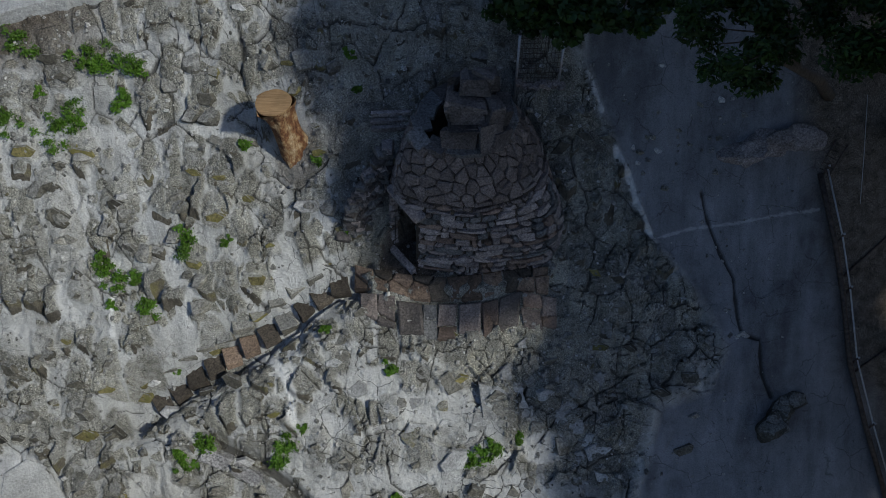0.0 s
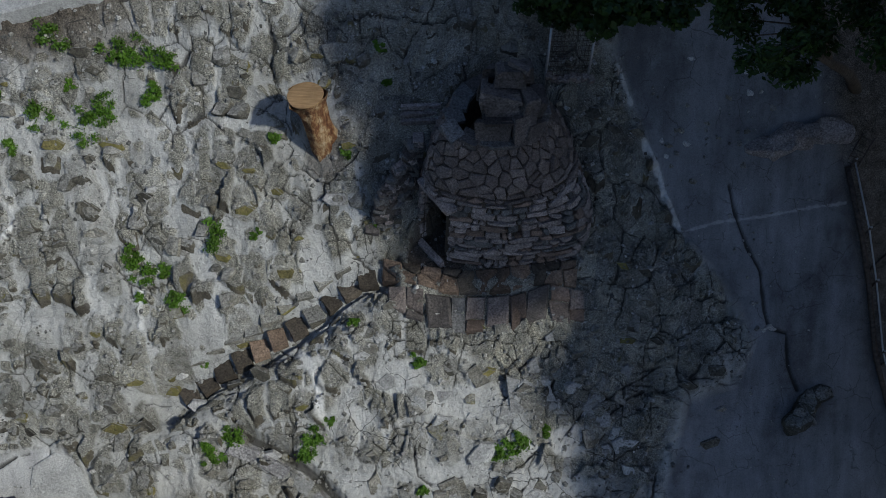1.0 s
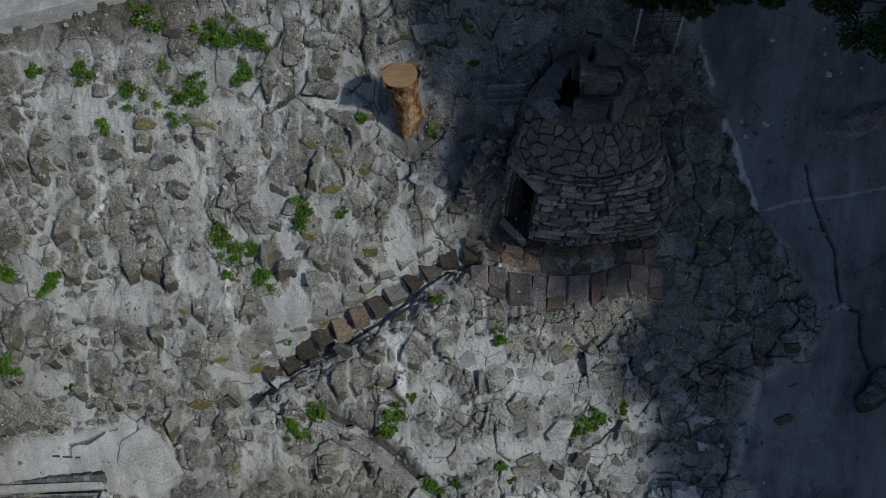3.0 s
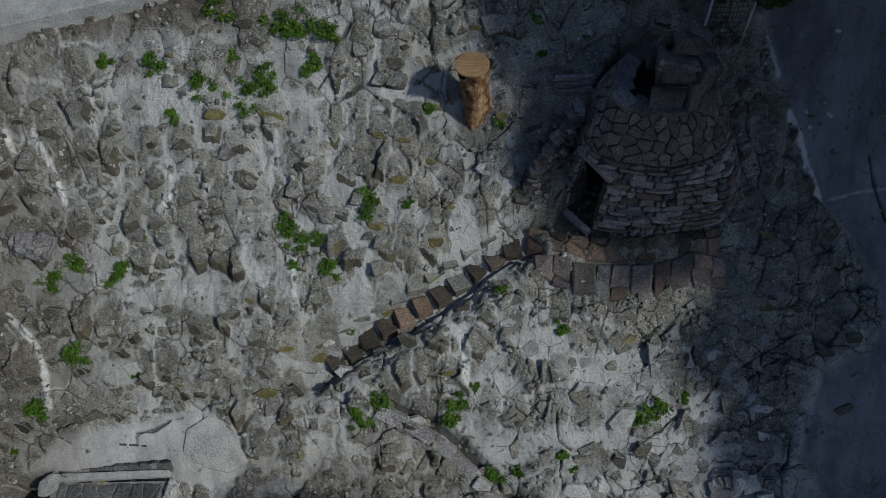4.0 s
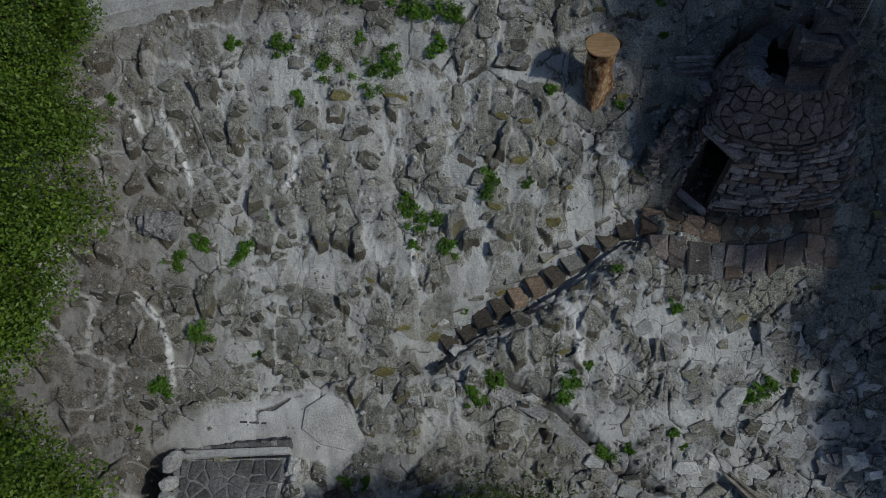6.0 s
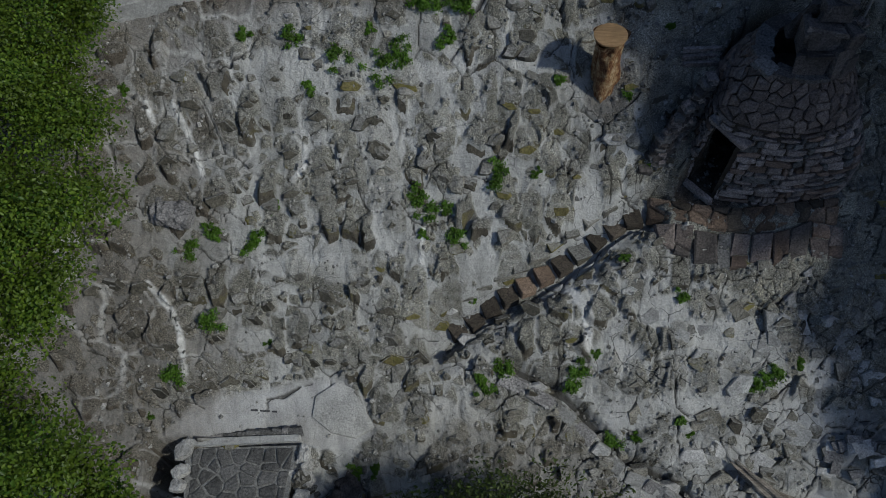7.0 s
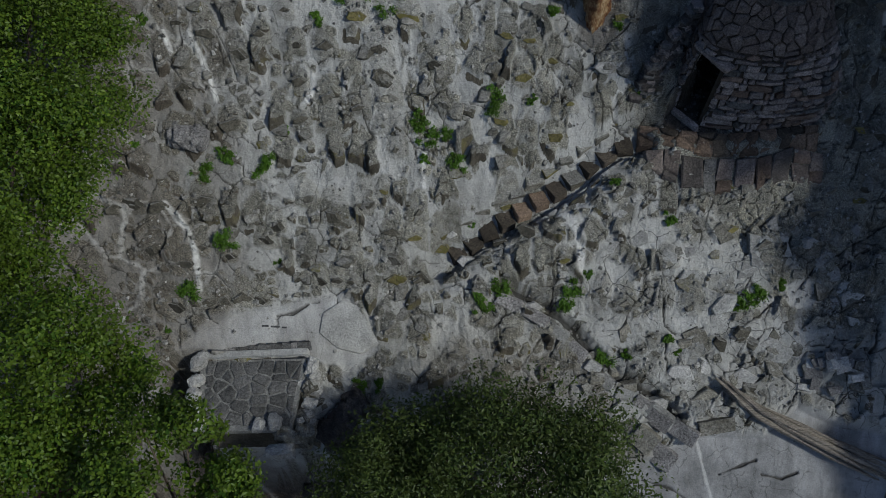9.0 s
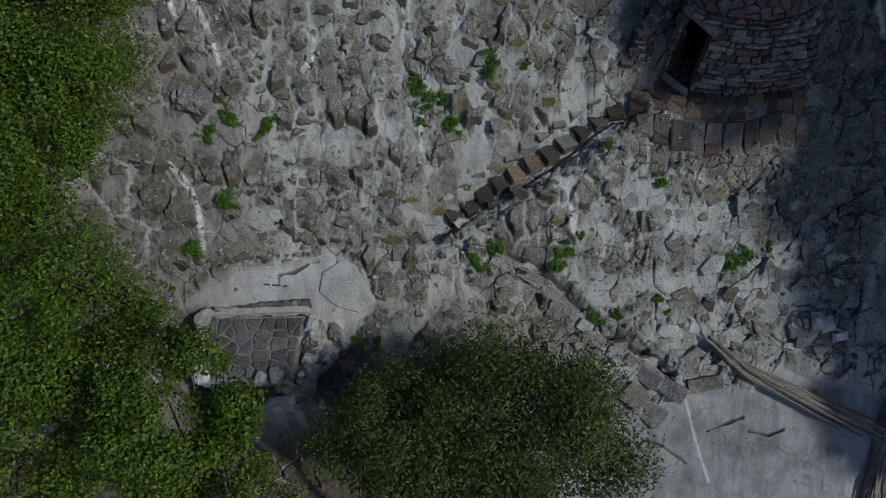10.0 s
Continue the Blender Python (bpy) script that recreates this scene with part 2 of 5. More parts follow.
def step(a, b, v):
    v = np.clip((v - a) / (b - a), 0, 1)
    return v * v * (3 - 2 * v)


def to_line(x, y, pts):
    """Distance to a polyline, and how far along it (0 to 1)."""
    best, along = np.full(np.shape(x), 1e3), np.zeros(np.shape(x))
    n = len(pts) - 1
    for s, ((ax, ay), (bx, by)) in enumerate(zip(pts, pts[1:])):
        dx, dy = bx - ax, by - ay
        t = np.clip(((x - ax) * dx + (y - ay) * dy) / (dx * dx + dy * dy), 0, 1)
        d = np.hypot(x - ax - t * dx, y - ay - t * dy)
        along = np.where(d < best, (s + t) / n, along)
        best = np.minimum(best, d)
    return best, along


def inside(x, y, pts, soft=0.25):
    """1 within a polygon, 0 outside, softly."""
    odd = np.zeros(np.shape(x), bool)
    for (ax, ay), (bx, by) in zip(pts, pts[1:] + pts[:1]):
        if ay != by:
            odd ^= ((ay > y) != (by > y)) & (x < (bx - ax) * (y - ay) / (by - ay) + ax)
    d, _ = to_line(x, y, pts + pts[:1])
    return step(-soft, soft, np.where(odd, d, -d))


STAIR = [(-9.62, 8.34), (-8.37, 9.11), (-7.32, 9.64), (-6.19, 10.1), (-5.23, 10.58), (-4.32, 11.13), (-3.42, 11.61), (-2.54, 11.81)]
TERRACE = [(-2.6, 11.75), (-2.2, 11.2), (-1.0, 10.95), (1.6, 11.1), (3.2, 11.6), (3.0, 12.4), (-1.2, 12.6)]
DITCH = [(-7.49, 7.69), (-6.48, 7.31), (-5.56, 6.92), (-4.84, 6.45), (-4.11, 5.81), (-3.16, 5.07), (-1.92, 4.58), (-0.97, 3.91)]
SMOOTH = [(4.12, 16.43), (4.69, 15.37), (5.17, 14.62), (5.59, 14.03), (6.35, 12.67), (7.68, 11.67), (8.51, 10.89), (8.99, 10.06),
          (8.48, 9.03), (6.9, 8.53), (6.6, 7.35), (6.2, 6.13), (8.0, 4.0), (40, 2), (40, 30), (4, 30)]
BASIN = [(-5.0, 1.6), (-2.51, 2.46), (-0.36, 3.41), (2.03, 3.38), (3.23, 4.28), (4.93, 3.67), (9.0, 3.2), (9, -9), (-5.0, -9)]
HOOD = [(-18.48, 5.29), (-17.22, 6.23), (-13.73, 7.03), (-12.66, 7.07), (-11.69, 5.67), (-12.69, 5.11), (-13.76, 5.2)]
PIT = [(-18.6, 5.0), (-17.75, 5.1), (-17.6, 2.5), (-13.8, 2.3), (-12.2, 1.8), (-10.2, 1.5), (-10, -9), (-20, -9), (-19, 2.5)]
POOLS = [(-11.4, 13.4, 0.66, 1.62), (-11.2, 11.6, 0.56, 1.63), (-14.2, 9.9, 1.17, 0.34), (-12.5, 9.9, 1.15, 0.43), (-13.9, 14.8, 1.18, 0.46), (-10.3, 14.6, 1.12, 0.29), (-6.6, 14.8, 0.87, 0.22), (-4.8, 11.8, 0.49, 0.84), (-2.3, 9.0, 1.09, 0.43), (-8.1, 11.9, 0.46, 0.71), (-14.5, 14.6, 1.18, 0.58), (-12.4, 14.4, 1.16, 0.43), (-13.8, 15.7, 1.18, 0.43), (-0.8, 6.6, 1.69, 0.41), (2.4, 6.2, 1.36, 0.53), (-3.7, 7.8, 1.05, 0.55), (-9.4, 6.1, 0.53, 0.55), (-0.4, 8.4, 1.46, 0.47), (-15.5, 8.0, 0.68, 0.33), (-3.4, 6.2, 0.98, 0.38), (3.2, 7.4, 0.83, 0.50)]
STREAKS = [[(-5.28, 9.59), (-4.91, 9.17), (-4.71, 8.67), (-4.72, 8.02)], [(-18.55, 13.66), (-18.33, 13.24)], [(-17.73, 13.65), (-17.46, 13.21), (-17.12, 12.63), (-16.98, 12.1)],
           [(-14.08, 13.07), (-13.75, 12.79), (-13.78, 12.39), (-14.13, 12.04)], [(-18.6, 9.13), (-17.97, 8.54), (-17.74, 7.98), (-17.64, 6.97)], [(-10.08, 10.99), (-10.12, 10.09)]]
PAINTS = [([(4.22, 16.1), (4.69, 15.37)], 0.06), ([(5.17, 14.56), (5.59, 14.03), (5.95, 13.3), (6.39, 12.67)], 0.085),
          ([(6.39, 12.61), (7.59, 12.93), (9.04, 13.16), (11.85, 13.75)], 0.03), ([(-0.4, 3.37), (-0.17, 2.72), (0.12, 1.86), (0.62, 0.61)], 0.045)]
PAVED = [(-2.5, 10.6), (-3.2, 13.4), (-3.7, 15.2), (-5.4, 16.9), (-2.0, 17.7), (2.0, 17.4), (4.0, 16.4), (5.4, 14.2), (6.2, 12.6), (8.2, 11.0), (8.7, 10.0), (6.7, 8.6), (6.0, 6.2), (2.5, 6.6), (1.5, 8.6), (-0.6, 9.9)]
CRACKS_AND_SHADE = [([(7.93, 13.79), (8.1, 13.29), (8.57, 12.53), (9.11, 11.89), (9.33, 10.93), (9.49, 10.52), (10.11, 10.38), (10.22, 9.54), (10.58, 8.97)], 0.075),
          ([(4.4, 8.13), (4.93, 8.5), (5.55, 8.8)], 0.05), ([(-4.18, 16.83), (-3.29, 16.89), (-2.96, 16.96), (-2.32, 16.89), (-1.36, 16.75), (0, 16.85)], 0.035),
          ([(-7.51, 15.96), (-7.46, 16.36), (-7.12, 16.55), (-6.74, 16.3), (-6.24, 16.35), (-5.24, 16.62), (-4.9, 16.89)], 0.035),
          # first three here: shadows of bulging basin slabs, drawn as dark lines
          ([(0.52, 2.21), (1.23, 2.46), (1.84, 2.64)], 0.05), ([(2.06, 2.21), (2.78, 2.08), (3.33, 2.26)], 0.05), ([(-2.25, 2.03), (-1.21, 1.78), (-0.17, 1.17)], 0.04), ([(4.89, 11.82), (5.05, 12.16), (5.33, 12.49)], 0.05), ([(-15.16, 6.45), (-14.63, 6.54), (-14.09, 6.83), (-13.73, 6.91)], 0.04),
          ([(2.86, 7.41), (3.56, 8.16), (5.37, 9.08), (5.87, 9.39)], 0.05), ([(-1.79, 7.22), (-1.66, 6.48), (-1.19, 6.25), (-0.26, 6.48)], 0.04)]


BEDS = []


def bed(x, y, w, h, kind):
    """A stone bedded in the slope: its bare end at (x, y), width, height, and what stone it is."""
    BEDS.append((x, y, w, h, kind))


bed(-18.09, 13.86, 0.52, 0.23, DARKROCK)
bed(-17.17, 13.60, 0.90, 0.58, DARKROCK)
bed(-16.19, 13.16, 0.95, 0.41, DARKROCK)
bed(-17.90, 12.24, 0.69, 0.37, DARKROCK)
bed(-14.25, 12.60, 0.62, 0.45, DARKROCK)
bed(-15.43, 13.65, 0.46, 0.59, DARKROCK)
bed(-14.29, 13.49, 0.42, 0.56, DARKROCK)
bed(-13.27, 13.46, 0.62, 0.45, DARKROCK)
bed(-12.26, 14.17, 0.78, 0.49, OLIVE)
bed(-11.26, 13.89, 0.41, 0.49, DARKROCK)
bed(-11.58, 13.46, 0.57, 0.36, DARKROCK)
bed(-11.58, 12.89, 0.57, 0.45, DARKROCK)
bed(-11.47, 12.63, 0.82, 0.40, DARKROCK)
bed(-11.34, 12.23, 1.03, 0.58, ROCK)
bed(-11.05, 11.45, 0.62, 0.36, DARKROCK)
bed(-11.06, 10.97, 0.62, 0.40, ROCK)
bed(-10.59, 14.19, 0.81, 0.22, OLIVE)
bed(-9.44, 12.10, 0.74, 0.89, ROCK)
bed(-9.47, 13.24, 0.45, 0.40, PALEROCK)
bed(-9.79, 13.08, 0.65, 0.49, DARKROCK)
bed(-14.60, 14.30, 0.42, 0.32, DARKROCK)
bed(-11.28, 16.17, 0.74, 0.58, DARKROCK)
bed(-10.95, 15.78, 0.65, 0.44, DARKROCK)
bed(-13.48, 15.50, 0.41, 0.45, OLIVE)
bed(-12.67, 15.32, 0.33, 0.54, ROCK)
bed(-12.11, 15.36, 0.25, 0.58, ROCK)
bed(-14.20, 11.68, 0.67, 0.23, DARKROCK)
bed(-13.25, 11.55, 0.87, 0.45, ROCK)
bed(-12.28, 11.95, 0.95, 0.36, ROCK)
bed(-13.32, 12.20, 0.75, 0.32, ROCK)
bed(-12.35, 12.15, 0.54, 0.31, ROCK)
bed(-11.49, 11.59, 0.41, 0.27, ROCK)
bed(-19.66, 9.00, 1.02, 0.43, DARKROCK)
bed(-18.78, 8.99, 0.79, 0.43, DARKROCK)
bed(-17.49, 9.27, 0.83, 0.52, DARKROCK)
bed(-15.09, 8.77, 0.64, 0.51, DARKROCK)
bed(-14.02, 9.58, 0.72, 0.41, ROCK)
bed(-12.25, 9.48, 0.50, 0.46, DARKROCK)
bed(-11.47, 9.86, 0.38, 0.41, OLIVE)
bed(-13.24, 9.11, 1.27, 0.37, DARKROCK)
bed(-11.19, 8.83, 0.89, 0.28, DARKROCK)
bed(-10.43, 8.77, 0.68, 0.28, OLIVE)
bed(-15.45, 8.38, 0.69, 0.23, DARKROCK)
bed(-18.06, 7.57, 0.71, 0.43, DARKROCK)
bed(-17.55, 8.09, 0.57, 0.29, DARKROCK)
bed(-13.64, 7.43, 0.56, 0.28, DARKROCK)
bed(-13.10, 7.45, 0.48, 0.28, DARKROCK)
bed(-12.62, 7.44, 0.39, 0.28, DARKROCK)
bed(-12.11, 7.50, 0.56, 0.28, DARKROCK)
bed(-11.12, 7.57, 0.73, 0.33, OLIVE)
bed(-10.29, 7.58, 0.65, 0.33, DARKROCK)
bed(-17.85, 6.53, 0.60, 0.39, DARKROCK)
bed(-17.38, 6.58, 0.58, 0.32, DARKROCK)
bed(-16.87, 6.69, 0.67, 0.29, DARKROCK)
bed(-16.28, 6.78, 0.80, 0.29, DARKROCK)
bed(-15.71, 6.80, 0.66, 0.26, DARKROCK)
bed(-18.46, 6.38, 0.95, 0.24, DARKROCK)
bed(-13.47, 15.96, 0.33, 0.36, PALEROCK)
bed(-14.13, 15.80, 0.33, 0.32, PALEROCK)
bed(-16.45, 11.33, 0.98, 0.32, DARKROCK)
bed(-18.29, 10.95, 0.74, 0.57, DARKROCK)
bed(-16.33, 15.10, 0.64, 0.37, ROCK)
bed(-19.50, 11.13, 0.88, 0.48, DARKROCK)
bed(-20.16, 10.26, 0.75, 0.38, DARKROCK)
bed(-21.02, 7.13, 0.59, 0.54, ROCK)
bed(-10.28, 9.35, 0.71, 0.50, ROCK)
bed(-9.19, 9.15, 0.63, 0.37, PALEROCK)
bed(-20.21, 8.83, 0.67, 0.29, DARKROCK)
bed(-19.14, 7.81, 0.76, 0.34, DARKROCK)
bed(-16.66, 7.91, 0.52, 0.29, DARKROCK)
bed(-14.15, 8.07, 0.65, 0.37, ROCK)
bed(-7.39, 13.82, 0.61, 0.29, OLIVE)
bed(-6.61, 13.70, 0.53, 0.29, OLIVE)
bed(-5.88, 13.27, 0.64, 0.31, OLIVE)
bed(-6.80, 12.81, 0.69, 0.29, OLIVE)
bed(-4.07, 13.11, 0.91, 0.35, PALEROCK)
bed(-3.67, 14.24, 0.59, 0.34, OLIVE)
bed(-5.21, 12.22, 0.40, 0.33, OLIVE)
bed(-7.55, 11.74, 0.62, 0.27, OLIVE)
bed(-5.68, 11.45, 0.61, 0.33, OLIVE)
bed(-6.55, 11.36, 0.66, 0.45, ROCK)
bed(-6.17, 10.36, 0.42, 0.68, OLIVE)
bed(-7.23, 10.07, 0.59, 0.30, OLIVE)
bed(-6.59, 9.08, 0.98, 0.47, DARKROCK)
bed(-7.39, 8.91, 0.91, 0.24, DARKROCK)
bed(-5.27, 8.16, 0.47, 0.23, OLIVE)
bed(-9.56, 8.84, 0.71, 0.43, OLIVE)
bed(-11.02, 7.65, 0.74, 0.32, OLIVE)
bed(-10.25, 7.65, 0.96, 0.32, DARKROCK)
bed(-11.44, 12.79, 0.92, 0.38, DARKROCK)
bed(-11.24, 12.26, 1.09, 0.62, ROCK)
bed(-11.52, 13.44, 0.48, 0.33, DARKROCK)
bed(-11.30, 13.92, 0.48, 0.47, DARKROCK)
bed(-4.98, 16.05, 0.59, 0.32, DARKROCK)
bed(-4.48, 16.09, 0.55, 0.28, OLIVE)
bed(-6.56, 15.64, 0.32, 0.74, DARKROCK)
bed(-6.93, 15.37, 0.73, 0.29, DARKROCK)
bed(-6.77, 16.95, 0.44, 0.26, DARKROCK)
bed(-8.85, 17.27, 0.46, 0.29, DARKROCK)
bed(-5.78, 17.18, 0.60, 0.30, PALEROCK)
bed(-8.73, 15.45, 0.41, 0.58, ROCK)
bed(-12.52, 15.37, 0.49, 0.43, ROCK)
bed(4.89, 9.96, 0.59, 0.30, OLIVE)
bed(5.79, 9.90, 0.59, 0.42, DARKROCK)
bed(4.64, 11.68, 0.49, 0.27, OLIVE)
bed(5.36, 11.55, 0.66, 0.36, DARKROCK)
bed(6.25, 11.60, 0.59, 0.30, DARKROCK)
bed(0.55, 9.12, 0.66, 0.34, OLIVE)
bed(-0.47, 9.86, 0.70, 0.44, ROCK)
bed(1.86, 10.47, 0.41, 0.29, OLIVE)
bed(0.28, 10.24, 0.57, 0.22, OLIVE)
bed(3.38, 9.58, 0.67, 0.32, DARKROCK)
bed(6.84, 8.81, 0.70, 0.33, DARKROCK)
bed(7.69, 9.18, 0.66, 0.31, DARKROCK)
bed(8.06, 8.33, 0.63, 0.58, ROCK)
bed(7.72, 7.44, 1.36, 0.30, DARKROCK)
bed(3.17, 8.66, 0.72, 0.78, PALEROCK)
bed(9.55, 10.51, 0.90, 0.29, PALEROCK)
bed(4.18, 14.69, 0.64, 0.56, DARKROCK)
bed(4.87, 14.67, 0.60, 0.57, DARKROCK)
bed(6.42, 16.37, 0.29, 0.40, PALEROCK)
bed(4.52, 11.16, 0.70, 0.22, ROCK)
bed(7.55, 11.11, 0.69, 0.30, DARKROCK)
bed(5.43, 10.83, 0.67, 0.22, DARKROCK)
bed(3.48, 14.50, 1.19, 0.22, DARKROCK)
bed(-7.87, 13.22, 0.83, 0.31, ROCK)
bed(-5.18, 12.86, 0.52, 0.31, ROCK)
bed(-6.04, 12.54, 0.53, 0.31, ROCK)
bed(-3.79, 13.56, 0.59, 0.43, ROCK)
bed(-3.26, 14.10, 0.51, 0.34, ROCK)
bed(-2.51, 10.69, 0.69, 0.44, ROCK)
bed(-1.46, 10.80, 0.60, 0.44, ROCK)
bed(2.59, 9.17, 0.54, 0.41, ROCK)
bed(4.02, 8.95, 0.63, 0.37, ROCK)
bed(1.71, 8.70, 0.84, 0.46, ROCK)
bed(-1.67, 8.15, 0.72, 0.37, ROCK)
bed(-3.12, 7.02, 0.87, 0.47, ROCK)
bed(-2.22, 7.05, 0.73, 0.47, ROCK)
bed(-0.79, 6.93, 0.95, 0.33, ROCK)
bed(-8.56, 8.34, 0.88, 0.62, PALEROCK)
bed(-9.11, 7.76, 0.67, 0.97, ROCK)
bed(-11.17, 8.04, 1.01, 0.50, ROCK)
bed(-12.69, 8.01, 0.94, 0.51, ROCK)
bed(-12.95, 9.00, 0.93, 0.40, ROCK)
bed(-12.06, 9.68, 0.77, 0.35, ROCK)
bed(-6.33, 6.98, 0.75, 0.38, PALEROCK)
bed(-5.79, 7.05, 0.53, 0.33, DARKROCK)
bed(-4.00, 7.39, 0.56, 0.61, ROCK)
bed(3.45, 15.04, 0.79, 0.30, DARKROCK)
bed(2.60, 15.23, 0.59, 0.34, ROCK)
bed(7.06, 15.08, 0.37, 0.22, ROCK)
bed(7.44, 14.79, 0.33, 0.27, ROCK)
bed(8.32, 15.00, 0.42, 0.32, ROCK)
bed(-5.84, 6.27, 0.80, 0.41, ROCK)
bed(-7.06, 6.27, 0.94, 0.51, ROCK)
bed(-8.08, 6.50, 0.93, 0.51, ROCK)
bed(-4.17, 4.94, 0.82, 0.58, ROCK)
bed(-5.00, 5.32, 0.72, 0.52, ROCK)
bed(-11.30, 6.11, 0.70, 0.41, ROCK)
bed(-10.30, 5.96, 0.70, 0.51, ROCK)
bed(-9.08, 5.50, 0.71, 0.51, ROCK)


def slope(x, y):
    """The hillside's large form."""
    cx, cy = np.clip(x, -24, 16), np.clip(y, -2, 21)
    u, v = cx / 10, (cy - 11) / 10
    z = (-1.667 - 0.287 * u + 8.877 * v - 0.338 * u * u - 0.194 * u * v + 1.161 * v * v - 0.272 * u ** 3 - 0.482 * u * u * v + 0.311 * u * v * v + 0.076 * v ** 3)
    return z + 0.25 * np.minimum(y - cy, 30) * (y > cy) + 0.02 * (y - cy) * (y < cy)


def ground(x, y):
    """Height and the surface's masks at (x, y)."""
    z = slope(x, y)
    stair, _ = to_line(x, y, STAIR)
    ditch, _ = to_line(x, y, DITCH)
    smooth, basin, hood, pit, terrace = (inside(x, y, p, s) for p, s in ((SMOOTH, 0.2), (BASIN, 0.12), (HOOD, 0.12), (PIT, 0.3), (TERRACE, 0.2)))
    slab = np.maximum(np.maximum(smooth, basin), hood)
    pool = np.zeros(np.shape(x))
    wob = 0.6 * fbm(x * 1.7, y * 1.7, 31)
    for px, py, rx, ry in POOLS:
        pool = np.maximum(pool, step(1.15, 0.75, np.hypot((x - px) / rx, (y - py) / ry) + wob))
    z = z + 0.5 * fbm(x * 0.55, y * 0.55, 5, 3) * (1 - 0.8 * slab)
    # rough stones bedded in mortar, each pushing out at its lower end
    wx, wy = x + 0.35 * fbm(x * 1.6, y * 1.6, 11), y + 0.3 * fbm(x * 1.6, y * 1.6, 17)
    gap, ox, oy, ra, rb = cells(wx, wy, 0.76, 0.98, 3)
    near = step(-4, -1, y) * step(22, 19, y) * step(-26, -23, x) * step(19, 16, x)
    there = near * (ra < 0.74) * (1 - np.maximum(slab, 0.96 * pool)) * step(0.5, 0.75, stair) * (1 - terrace)
    bare = step(0.6, 1.0, np.hypot(x + 4.4, y - 14.25))                 # smooth lowered ring round the log
    there = there * bare
    flag = step(-4.0, 1.0, x + 0.6 * (9 - y)) * step(13, 10, y)          # flatter, more angular slabs low on the right
    steep = step(0.05, -0.25, oy) * (rb > 0.55)                                       # the lower ends break off short
    lump = step(0.0, (0.55 - 0.36 * steep) * (1 - 0.6 * flag), gap)
    flag = flag * near
    tilt = flag * (1 - np.maximum(slab, pool)) * step(0.5, 0.75, stair) * (1 - terrace)
    gapf, fx, fy, ta, tb = cells(x + 0.5 * fbm(x * 0.9, y * 0.9, 111), y + 0.5 * fbm(x * 0.9, y * 0.9, 113), 1.15, 0.95, 115)
    z = z + tilt * (0.66 * (ta - 0.5) * fx + 0.66 * (tb - 0.55) * fy + 0.2 * (ta * tb - 0.25)) * step(0.0, 0.06, gapf)
    there = there * (1 - 0.6 * flag)
    body = there * lump * (0.07 + 0.22 * rb) * (1 - 0.45 * flag) * np.clip(0.85 - 1.6 * oy + 0.7 * (ra - 0.4) * ox, 0, 1.7)
    gap2, _, py2, rc, rd = cells(wx + 3.3, wy + 1.7, 0.37, 0.31, 23)
    small = near * (rc < 0.42 - 0.3 * flag) * step(0.05, 0.3, gap2) * (1 - np.maximum(slab, 0.92 * pool)) * step(0.5, 0.7, stair) * (1 - terrace)
    small = small * bare
    body2 = small * (0.04 + 0.12 * rd) * np.clip(0.8 - 1.3 * py2, 0, 1.5) * (1 - 0.6 * there * lump)
    # mortared swellings that end in the single bedded stones: rising down the slope, cut off steeply at the stone
    swell, rough_top = np.zeros(np.shape(x)), np.zeros(np.shape(x))
    for bx, by, w, h, kind in BEDS:
        sel = (np.abs(x - bx) < 1.3) & (np.abs(y - by) < 1.4)
        if not sel.any():
            continue
        dx, dy = wx[sel] - bx, wy[sel] - by
        long = 0.55 + 0.75 * w
        across = np.abs(dx - 0.25 * (rnd(bx, by, 5) - 0.5) * dy) / (0.3 + 0.36 * w)
        shape = step(1.0, 0.06, dy / long) * step(-0.24, -0.05, dy) * step(1.2, 0.15, across + 0.15 * np.clip(dy, 0, 1))
        swell[sel] = np.maximum(swell[sel], shape * (0.1 + 0.26 * min(h, 0.6)))
        rough_top[sel] = np.maximum(rough_top[sel], step(0.2, 0.5, shape))
    clear = step(0.5, 0.1, rough_top)
    body, body2 = body * clear * (1 - 0.5 * step(14, 16, y)), body2 * (0.35 + 0.65 * clear)
    open_run = step(0.2, 0.55, ditch)                                   # nothing bulges into the drain
    swell, body, body2 = swell * (1 - 0.9 * slab) * step(0.5, 0.75, stair) * open_run, body * open_run, body2 * open_run
    z = z + swell + body + body2 + 0.15 * near * fbm(x * 3.1, y * 3.1, 41, 4) * (1 - 0.8 * np.maximum(slab, 0.8 * pool)) + 0.085 * near * fbm(x * 11, y * 11, 45, 2) * (1 - 0.7 * slab)
    # joints and cracks
    gap3, _, _, re, rf = cells(x + 0.5 * fbm(x * 1.1, y * 1.1, 51), y + 0.5 * fbm(x * 1.1, y * 1.1, 57), 1.5, 1.25, 61)
    left = step(-3, -7, x) * step(17, 15, y)                             # few joints gape on this side
    crack = near * step(0.035, 0.012, gap3) * step(0.46 - 0.2 * flag + 0.16 * left, 0.52 - 0.2 * flag + 0.16 * left, vnoise(x * 0.8, y * 0.8, 66)) * (1 - 0.8 * pool) * (1 - 0.93 * np.maximum(smooth, basin))
    gap4, _, _, rg, _ = cells(x + 0.3 * fbm(x * 2.1, y * 2.1, 71), y + 0.3 * fbm(x * 2.1, y * 2.1, 77), 0.62, 0.55, 81)
